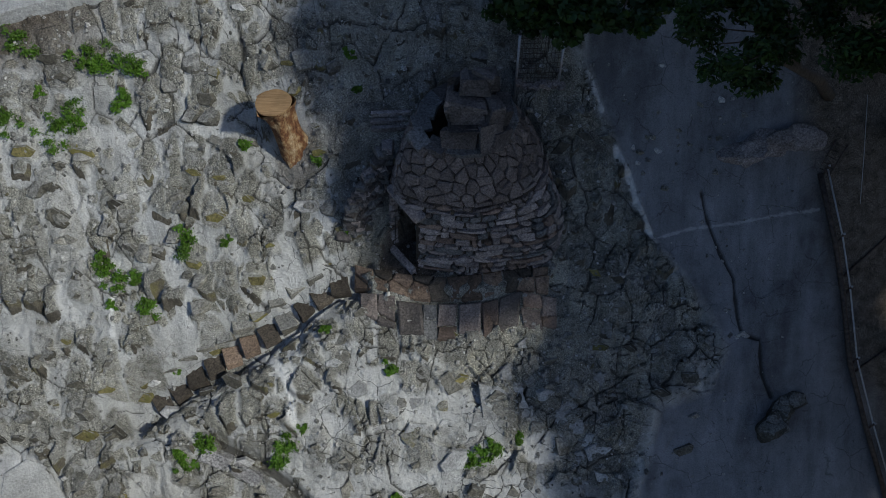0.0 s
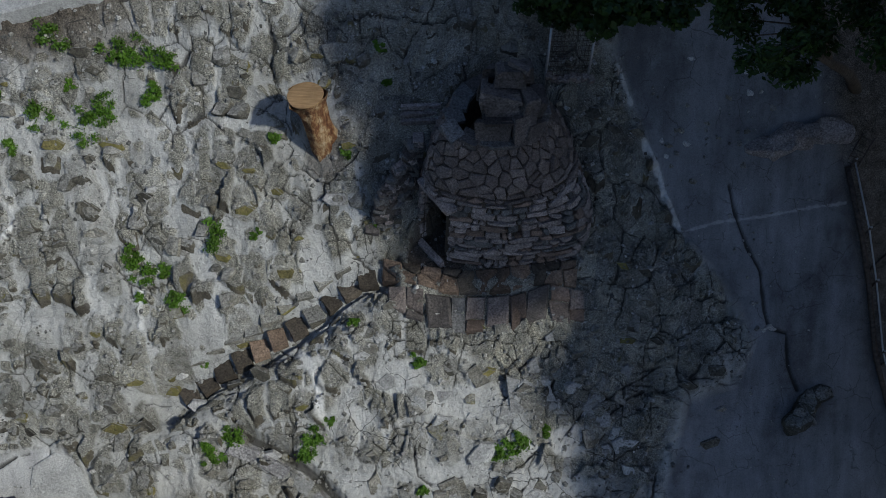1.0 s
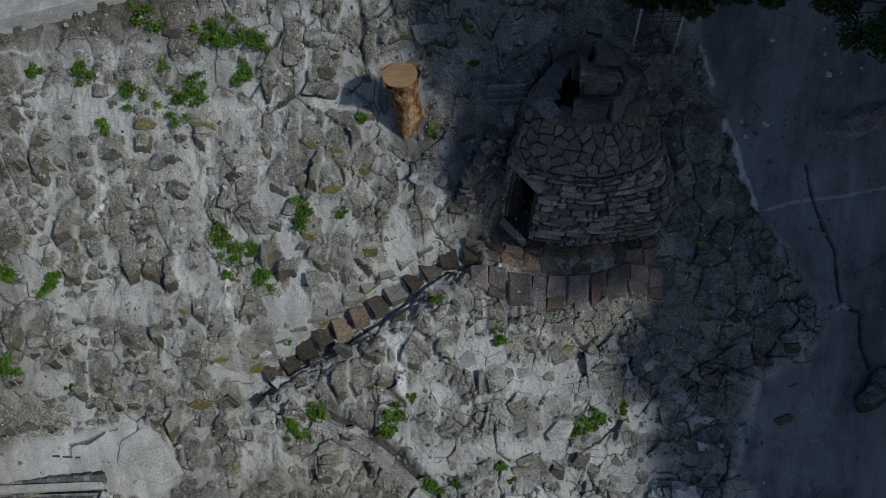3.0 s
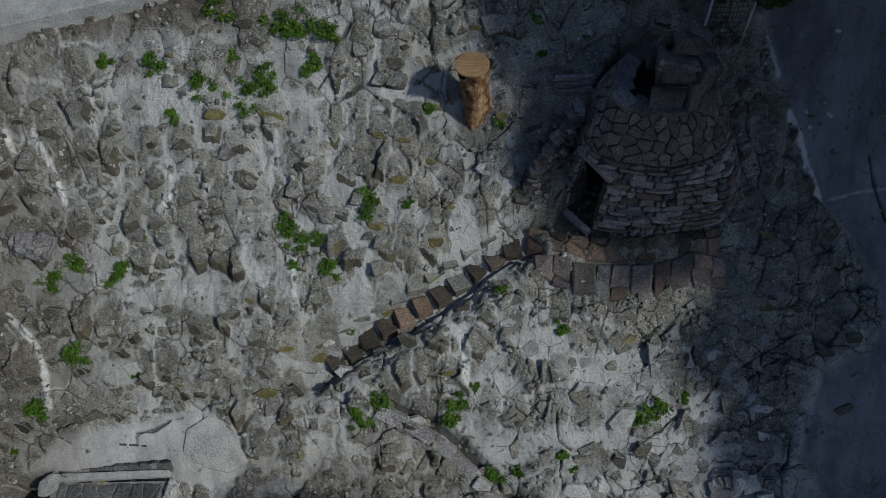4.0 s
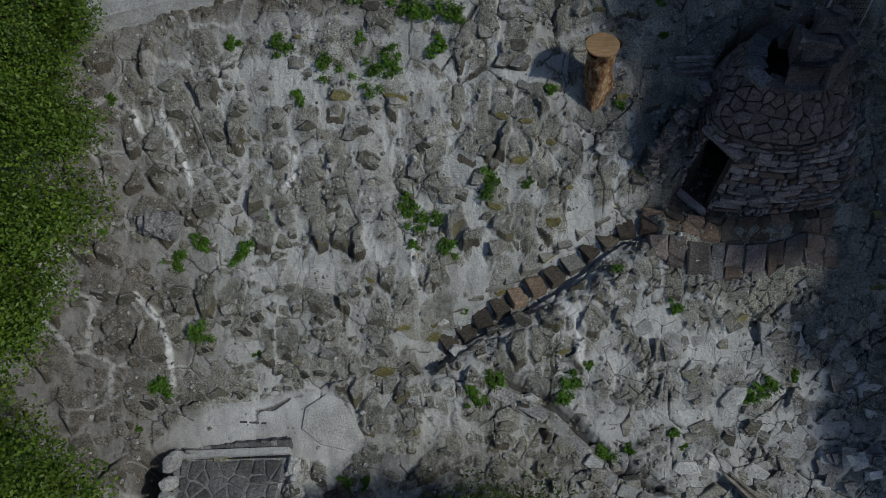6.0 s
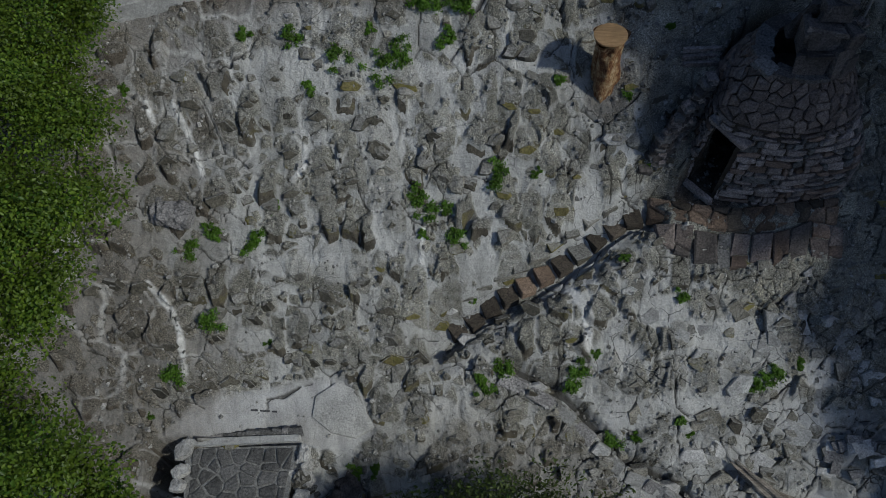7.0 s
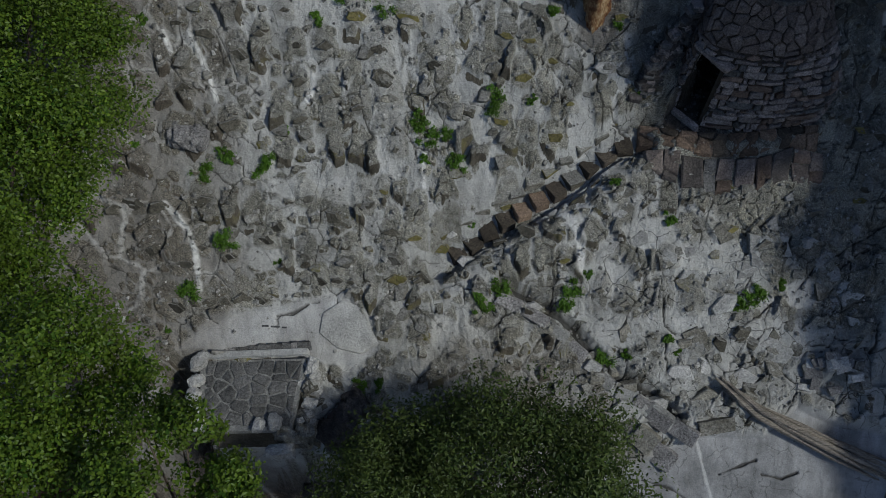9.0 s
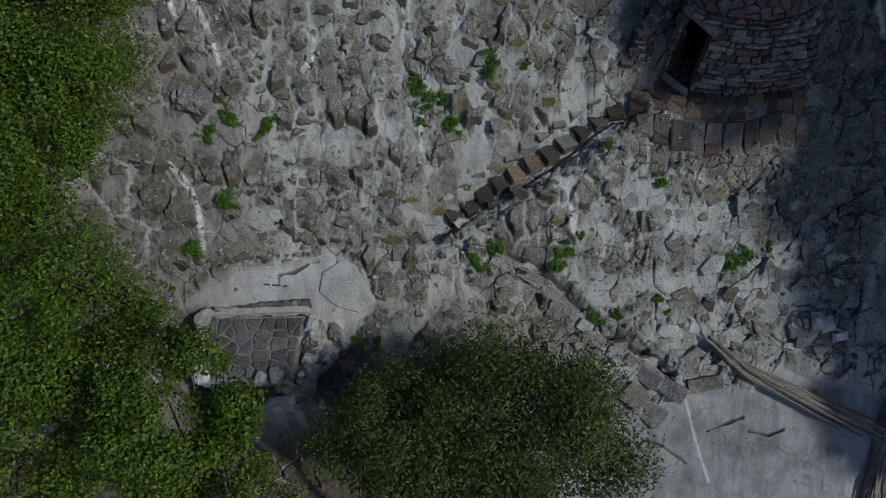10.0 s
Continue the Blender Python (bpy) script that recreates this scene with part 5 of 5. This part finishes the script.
# ---- dead wood ----
def fibrous(name, label, pts, radius, strands, seed, material, spread=1.0):
    """A weathered trunk split into long fibres."""
    rng = random.Random(seed)
    top = thing(name, label, "log", Matrix.Translation(pts[0]))
    base = Vector(pts[0])
    for s in range(strands):
        a, r = rng.uniform(0, 2 * math.pi), radius * math.sqrt(rng.random()) * 0.85
        first, last = rng.uniform(0, 0.12), rng.uniform(0.75, 1.0)
        off, drift = Vector(), Vector((rng.uniform(-1, 1), rng.uniform(-1, 1), rng.uniform(-0.5, 0.5))) * 0.02
        line, rad, n = [], [], 13
        thick = radius * rng.choice((0.16, 0.28, 0.4, 0.5))
        for i in range(n + 1):
            k = first + (last - first) * i / n
            j = k * (len(pts) - 1)
            i0 = min(int(j), len(pts) - 2)
            p = Vector(pts[i0]).lerp(Vector(pts[i0 + 1]), j - i0) - base
            w = (1 + spread * 0.8 * k * k) * r
            b = a + 1.3 * k
            drift += Vector((rng.uniform(-1, 1), rng.uniform(-1, 1), rng.uniform(-1, 1))) * 0.012
            off += drift * 0.6
            line.append(p + Vector((w * math.sin(b) * 0.55, w * math.cos(b), w * math.sin(b))) + off)
            rad.append(thick * rng.uniform(0.8, 1.2) * min(1.0, 0.25 + 3 * i / n, 0.2 + 3 * (n - i) / n))
        part("split_fibre", mesh_from("split_fibre", *tube(line, rad, 7, 0.22, seed + s), material), top)
    return top


g = ground_z
fibrous("dead_tree", "long bleached split dead trunk lying across the concrete", [(0.15, 4.95, g(0.15, 4.95) + 0.35), (1.6, 3.95, g(1.6, 3.95) + 0.45), (4.3, 2.85, g(4.3, 2.85) + 0.5), (7.2, 1.6, g(7.2, 1.6) + 0.6)], 0.23, 24, 5, DEADWOOD, 0.6)
fibrous("weathered_log", "grey weathered log lying down the slab", [(7.15, 3.3, g(7.15, 3.3) + 0.2), (6.8, 1.6, g(6.8, 1.6) + 0.22), (6.45, 0.3, g(6.45, 0.3) + 0.22), (6.2, -1.2, g(6.2, -1.2) + 0.2)], 0.34, 22, 6, DEADWOOD, 0.3)

# ---- concrete ledge on top, dark gap strip, fence ----
ledge = thing("concrete_ledge", "weathered concrete ledge along the top of the slope", "ledge", pose(0, 0, 0), kind="structure")
LEDGE = [(-22.5, 14.75), (-19.73, 15.5), (-17.08, 16.15), (-14.55, 16.65), (-10.99, 17.3), (-6.0, 18.1)]
verts, faces = [], []
for i, (x, y) in enumerate(LEDGE):
    y -= 0.1
    z = slope(np.array(x), np.array(y)) + 0.34
    for dy, dz in ((0, -0.8), (0, 0.1), (0.05, 0.14), (1.1, 0.3), (1.15, -0.5)):
        verts.append((x - 0.25 * dy, y + dy, float(z) + dz + 0.1 * dy))
for i in range(len(LEDGE) - 1):
    for k in range(4):
        faces.append((i * 5 + k, (i + 1) * 5 + k, (i + 1) * 5 + k + 1, i * 5 + k + 1))
part("ledge", mesh_from("ledge", verts, faces, CONCRETE), ledge)

GAP_LINE = [(11.75, 14.53), (12.45, 13.0), (12.88, 11.77), (13.27, 9.97), (13.93, 8.25), (14.75, 6.24)]
# a dark tube drawn for the gap and its shadow along the rail
pipe = thing("dark_gap_strip", "long dark tube standing in for the shadowy gap beside the rail", "pipe", pose(0, 0, 0))
part("tube", mesh_from("tube", *tube([(x, y, ground_z(x, y) + 0.1) for x, y in GAP_LINE], [0.085] * 6, 10), STEEL, True), pipe)
for (ax, ay), (bx, by) in (((12.75, 12.1), (15.2, 14.0)), ((13.35, 9.7), (16.2, 11.4))):
    rod = thing("steel_rod", "thin dark steel rod lying on bare soil", "rod", pose(0, 0, 0), group="rods by the pipe")
    pts = [(ax + (bx - ax) * k, ay + (by - ay) * k, ground_z(ax + (bx - ax) * k, ay + (by - ay) * k) + 0.06) for k in (0, 0.5, 1)]
    part("bar", mesh_from("bar", *tube(pts, [0.035] * 3, 7), STEEL, True), rod)

fence = thing("fence_panel", "wire mesh fence panel between two pale steel posts", "fence", pose(0, 0, 0))
F0, F1 = Vector((2.1, 15.62, 2.3)), Vector((3.35, 15.72, 2.25))
for p in (F0, F1):
    post = part("post", mesh_from("post", *tube([p, p + Vector((0, 0.25, 2.3))], [0.04, 0.04], 8), ZINC, True), fence)
    part("cap", mesh_from("cap", *tube([p + Vector((0, 0.25, 2.3)), p + Vector((0, 0.25, 2.34))], [0.05, 0.03], 8), STEEL, True), post)
wires = []
for i in range(1, 12):
    a = F0.lerp(F1, i / 12)
    wires.append(tube([a + Vector((0, 0.03, 0.3)), a + Vector((0, 0.25, 2.2))], [0.008, 0.008], 4))
for i in range(12):
    up = Vector((0, 0.03 + 0.018 * i, 0.3 + 0.17 * i))
    wires.append(tube([F0 + up, F1 + up], [0.008, 0.008], 4))
part("wire_mesh", mesh_from("wire_mesh", *join(wires), STEEL), fence)
for i in range(9):
    part("footing_stone", rng.choice(BLOCKS), fence, place(2.0 + 0.18 * i, 15.7 + rng.uniform(-0.06, 0.06), ground_z(2.0 + 0.18 * i, 15.7) + 0.08, 0.2, 0.22, 0.2, 15, 0, rng.uniform(-20, 20)))

# ---- rock outcrops ----
def outcrop(x, y, w, d, h, turn, seed, material, label):
    top = thing("rock_outcrop", label, "rock", pose(x, y, ground_z(x, y), 0, 0, turn))
    rng = random.Random(seed)
    for i in range(5):
        part("rock", rock_mesh("rock", material, seed + i, 4, 0.34 if material is SLABROCK else 0.2, 0.6), top, place((i - 2) * w * 0.2, rng.uniform(-0.2, 0.2) * d, 0.05 * h * i, w * rng.uniform(0.4, 0.6), d * rng.uniform(0.6, 1.0), h * rng.uniform(0.7, 1.1), rng.uniform(10, 30), rng.uniform(-10, 10), rng.uniform(-25, 25)))


outcrop(10.0, 15.0, 2.7, 0.8, 0.7, 12, 250, WALLROCK, "pale weathered rock outcrop in the smooth slab")
outcrop(10.9, 8.5, 1.5, 0.8, 0.7, 40, 260, DARKROCK, "dark broken rock outcrop in the smooth slab")
outcrop(-17.9, 11.0, 1.1, 0.9, 0.7, -10, 270, GRITROCK, "large rounded boulder bedded in the slope")

outcrop(-13.0, 3.7, 1.8, 1.2, 0.9, 60, 290, SLABROCK, "dark broken rocks beside the flat stone roof")
outcrop(-12.2, 2.6, 1.8, 1.1, 0.9, -20, 300, SLABROCK, "dark broken rocks beside the flat stone roof")
outcrop(-13.9, 2.2, 1.5, 0.9, 1.0, 10, 310, SLABROCK, "dark grey broken rocks below the flat stone roof")


# ---- rail and wire net beside the dark gap strip ----
rail = thing("wire_fence", "low wire fence with a pale rail down the slope", "fence", pose(0, 0, 0))
line = [(x + 0.16, y + 0.05, ground_z(x + 0.16, y + 0.05) + 0.3) for x, y in GAP_LINE]
part("rail", mesh_from("rail", *tube(line, [0.028] * 6, 7), ZINC, True), rail)
for i, (x, y, z) in enumerate(line):
    post = part("post", mesh_from("post", *tube([(x, y, z - 0.7), (x, y, z + 0.12)], [0.035, 0.035], 7), STEEL, True), rail)
    part("cap", mesh_from("cap", *tube([(x, y, z + 0.12), (x, y, z + 0.16)], [0.045, 0.03], 7), ZINC, True), post)
for i in range(2):
    x = 12.9 + 1.1 * i
    part("wire", mesh_from("wire", *tube([(x, 16.2, ground_z(x, 16.2) + 0.6), (x + 0.2, 15.0, ground_z(x + 0.2, 15.0) + 0.35), (x + 0.35, 14.0, ground_z(x + 0.35, 14.0) + 0.1)], [0.012] * 3, 5), ZINC), rail)
frame_ob = thing("small_ladder", "small dark steel ladder lying by the fence", "ladder", pose(12.1, 14.9, ground_z(12.1, 14.9) + 0.12, 38, 0, -35))
for x in (-0.18, 0.18):
    part("stile", mesh_from("stile", *tube([(x, -0.55, 0), (x, 0.55, 0)], [0.025, 0.025], 7), STEEL, True), frame_ob)
for i in range(5):
    part("rung", mesh_from("rung", *tube([(-0.18, -0.44 + 0.22 * i, 0), (0.18, -0.44 + 0.22 * i, 0)], [0.016, 0.016], 6), STEEL, True), frame_ob)

# ---- plank cover under the trees ----
cover = thing("plank_cover", "reddish brown plank cover lying under the trees", "planks", pose(-22.3, 0.6, ground_z(-22.3, 0.6) + 0.25, 14, 0, 4))
PLANK = wood_mat("red_brown_plank", (0.07, 0.03, 0.022), (0.17, 0.085, 0.06), (6, 0.5, 6), 4.0)
for i in range(9):
    part("plank", block_mesh("plank", PLANK, 330 + i, 0.02, 0.03), cover, place(-0.85 + 0.21 * i, rng.uniform(-0.05, 0.05), 0, 0.19, 1.7, 0.05))

# ---- faded marks on the concrete hood ----
hood = thing("concrete_hood", "smooth grey concrete plate cracked along its lower edge", "slab", pose(0, 0, 0), kind="structure")
for poly in ([(-13.62, 6.55), (-12.95, 6.98), (-12.35, 6.78), (-11.72, 5.78), (-12.3, 5.5), (-13.1, 5.62), (-13.72, 6.05)],):
    part("plate", flag_mesh("plate", poly, lambda u, v, out: (u, v, float(slope(np.array(u), np.array(v))) + 0.1 + out), CONCRETE, random.Random(5), 0.5, 0.02), hood)
marks = thing("faded_marks", "short dark faded bars on the concrete hood", "marks", pose(-15.25, 6.12, 0))
INK = Nodes("faded_dark_paint", 0.9)
INKM = INK.color(INK.ramp(INK.noise(20, 3), [(0.4, (0.04, 0.04, 0.045)), (0.7, (0.12, 0.12, 0.12))]))
for x, w in ((-15.55, 0.22), (-15.22, 0.3), (-14.92, 0.16)):
    part("mark", block_mesh("mark", INKM, 345, 0.03, 0.05), marks, place(x + 15.25, 0, ground_z(x, 6.12) + 0.015, w, 0.06, 0.03, 40, 0, -3))

# ---- pale chips bedded in the smooth slab ----
for i in range(16):
    x, y = rng.uniform(5.6, 9.2), rng.uniform(13.4, 16.6)
    w = rng.uniform(0.1, 0.3)
    stone(x, y, w, w * 1.2, 0.14, rng.uniform(0, 180), rng.choice((PALEROCK, ROCK, ROCK)), 0.25)

# ---- single stones in the slope ----

# ---- broken slabs above the basin ----
rng = random.Random(91)
for x, y, w, d, kind, lean, roll, turn in [(-0.05, 4.4, 1.2, 0.8, ROCK, 12, 6, 20), (-0.2, 5.3, 0.8, 0.7, PALEROCK, -10, 10, 30), (-1.05, 5.05, 0.9, 0.7, PALEROCK, 8, -8, -30), (1.2, 4.9, 0.9, 0.8, PALEROCK, -16, -10, 10),
                                           (1.15, 4.25, 1.2, 0.7, ROCK, 10, 4, 12), (2.35, 5.2, 0.9, 0.9, ROCK, -8, 14, -25), (2.1, 5.9, 0.8, 0.6, PALEROCK, 8, -6, 15), (0.35, 5.9, 0.7, 0.5, DARKROCK, 16, 8, -40), (1.05, 6.15, 0.6, 0.5, DARKROCK, 20, -6, 35),
                                           (-1.8, 4.15, 0.8, 0.7, PALEROCK, 6, 8, 10), (3.1, 5.85, 0.8, 0.7, PALEROCK, -6, -8, 5), (-0.9, 5.9, 0.6, 0.5, ROCK, 14, 0, -15), (1.6, 5.5, 0.5, 0.45, DARKROCK, 22, 10, 25), (-3.2, 3.9, 1.0, 0.8, PALEROCK, -4, -6, 40), (-2.75, 4.6, 0.7, 0.6, ROCK, 8, 5, -20)]:
    plate(x, y, w, d, kind, lean, roll, turn)
made = 0
while made < 60:
    x, y = rng.uniform(-3.8, 5.2), rng.uniform(5.4, 10.2)
    if sample(masks["slab"], x, y) > 0.1 or float(to_line(np.array([x]), np.array([y]), STAIR)[0][0]) < 1.0 or float(to_line(np.array([x]), np.array([y]), DITCH)[0][0]) < 0.8:
        continue
    w = rng.uniform(0.35, 1.0)
    plate(x, y, w, w * rng.uniform(0.5, 0.9), rng.choice((FLAGROCK, FLAGROCK, FLAGROCK, ROCK)), rng.uniform(-6, 8), rng.uniform(-6, 6), rng.uniform(0, 180), rng.uniform(-0.02, 0.035))
    made += 1
PLATES = [block_mesh("kerb_slab", m, 390 + i, 0.05, 0.03) for i, m in enumerate((GRITROCK, ROCK, GRITROCK))]
for x, y, w, d, turn in [(-2.3, 3.15, 0.85, 0.75, -42), (-1.55, 2.75, 0.95, 0.8, -40), (-0.85, 3.35, 1.0, 0.62, -38), (-1.75, 3.75, 0.9, 0.6, -36), (0.25, 3.62, 1.3, 0.5, 8)]:
    part("kerb_slab", rng.choice(PLATES), ditch_kerb, place(x, y, ground_z(x, y) + 0.03, w, d, 0.4, 40, rng.uniform(-5, 5), turn))
ledges = thing("layered_rocks", "pale flat broken stones piled in layers above the basin", "rocks", pose(4.1, 5.1, ground_z(4.1, 5.1)))
FLATS = [block_mesh("flat_stone", m, 400 + i, 0.14, 0.04) for i, m in enumerate((PALEROCK, ROCK, GRITROCK, PALEROCK))]
for i in range(24):
    x, y = rng.uniform(-0.7, 1.3), rng.uniform(-0.5, 0.5)
    part("flat_stone", rng.choice(FLATS), ledges, place(x, y, ground_z(4.1 + x, 5.1 + y) - ground_z(4.1, 5.1) + rng.uniform(0.0, 0.3), rng.uniform(0.3, 0.7), rng.uniform(0.2, 0.4), rng.uniform(0.1, 0.18), rng.uniform(8, 34), rng.uniform(-10, 10), rng.uniform(-25, 20)))

# ---- weeds ----
weed(-12.03, 16.40, 0.40, 300)
weed(-10.26, 16.19, 0.37, 301)
weed(-9.46, 16.07, 0.47, 302)
weed(-8.77, 15.99, 0.36, 303)
weed(-9.33, 15.38, 0.31, 304)
weed(-11.71, 15.40, 0.17, 305)
weed(-12.77, 14.91, 0.40, 306)
weed(-11.36, 14.67, 0.43, 307)
weed(-10.67, 14.94, 0.43, 308)
weed(-5.85, 14.48, 0.21, 309)
weed(-7.76, 12.15, 0.43, 310)
weed(-6.47, 12.28, 0.14, 311)
weed(-10.25, 11.80, 0.30, 312)
weed(-9.83, 11.41, 0.41, 313)
weed(-9.32, 11.41, 0.22, 314)
weed(-10.08, 10.80, 0.15, 315)
weed(-9.03, 10.75, 0.35, 316)
weed(-3.61, 10.25, 0.16, 317)
weed(-8.38, 9.54, 0.13, 318)
weed(-1.57, 9.38, 0.23, 319)
weed(-4.51, 7.88, 0.19, 320)
weed(-4.92, 7.45, 0.38, 321)
weed(-5.17, 6.97, 0.40, 322)
weed(-7.54, 7.36, 0.37, 323)
weed(-8.22, 7.04, 0.23, 324)
weed(-8.13, 6.78, 0.21, 325)
weed(1.58, 7.33, 0.39, 326)
weed(1.06, 7.08, 0.28, 327)
weed(2.43, 7.63, 0.19, 328)
weed(-2.67, 16.31, 0.15, 329)
weed(-2.49, 15.63, 0.14, 330)
weed(-3.67, 14.10, 0.19, 331)
weed(-2.88, 12.58, 0.12, 332)
weed(-15.54, 15.37, 0.24, 333)
weed(-14.16, 15.33, 0.36, 334)
weed(-15.46, 10.35, 0.39, 335)
weed(-16.72, 10.56, 0.32, 336)
weed(-17.36, 10.13, 0.34, 337)
weed(-16.81, 8.28, 0.40, 338)
weed(-17.86, 6.79, 0.43, 339)
weed(-14.72, 11.47, 0.18, 340)
weed(-15.03, 7.91, 0.13, 341)
weed(-13.57, 14.18, 0.23, 342)
weed(-19.18, 13.88, 0.17, 343)
weed(-3.69, 5.66, 0.47, 344)
weed(-2.94, 5.67, 0.20, 345)
weed(-1.46, 6.10, 0.20, 346)
weed(-1.13, 5.75, 0.16, 347)
weed(-7.81, 6.91, 0.15, 348)
weed(-19.51, 10.62, 0.13, 349)
weed(-18.79, 5.79, 0.14, 350)
weed(-12.32, 4.52, 0.27, 351)
weed(-11.71, 4.63, 0.21, 352)
weed(-12.74, 2.33, 0.21, 353)

# ---- more bedded stones and loose rubble ----
rng = random.Random(77)
made = 0
while made < 110:
    x, y = rng.uniform(-20, 5), rng.uniform(4.5, 16.8)
    if sample(masks["slab"], x, y) > 0.2 or sample(masks["soil"], x, y) > 0.4 or (-3.2 < x < 3.6 and 10.6 < y < 16) or float(to_line(np.array([x]), np.array([y]), STAIR)[0][0]) < 1.1:
        continue
    w = rng.uniform(0.3, 0.75)
    stone(x, y, w, w * rng.uniform(0.7, 1.1), w * rng.uniform(0.45, 0.7), rng.uniform(-30, 30), rng.choice((ROCK, ROCK, ROCK, DARKROCK, OLIVE)), rng.uniform(0.2, 0.36))
    made += 1

np.random.seed(5)
N = 9000
px, py = np.random.uniform(-20.5, 11, N), np.random.uniform(3.2, 17.2, N)
pz, pm = ground(px, py)
keep = (pm["slab"] < 0.3) & (pm["stone"] > 0.2 * np.random.rand(N)) | (np.random.rand(N) < 0.12)
px, py, pz = px[keep], py[keep], pz[keep]
verts, faces = [], []
CUBE = [(-1, -1, -1), (1, -1, -1), (1, 1, -1), (-1, 1, -1), (-0.7, -0.7, 1), (0.7, -0.7, 1), (0.7, 0.7, 1), (-0.7, 0.7, 1)]
for x, y, z in zip(px, py, pz):
    s = rng.uniform(0.012, 0.034) + 0.06 * rng.random() ** 6
    turn = pose(x, y, z + s * 0.3, rng.uniform(0, 60), rng.uniform(-25, 25), rng.uniform(0, 360))
    o = len(verts)
    for c in CUBE:
        verts.append(turn @ Vector((c[0] * s * rng.uniform(0.8, 1.5), c[1] * s * rng.uniform(0.7, 1.2), c[2] * s * rng.uniform(0.5, 0.9))))
    faces += [tuple(o + i for i in f) for f in ((4, 5, 6, 7), (0, 1, 5, 4), (1, 2, 6, 5), (2, 3, 7, 6), (3, 0, 4, 7))]
RUBBLE = stone_mat("loose_rubble", (0.16, 0.155, 0.135), (0.42, 0.415, 0.39), 0.6, per="island")
tagged(new("rubble", mesh_from("rubble", verts, faces, RUBBLE)), "small loose stones and chips scattered over the slope", "rubble", kind="stuff")
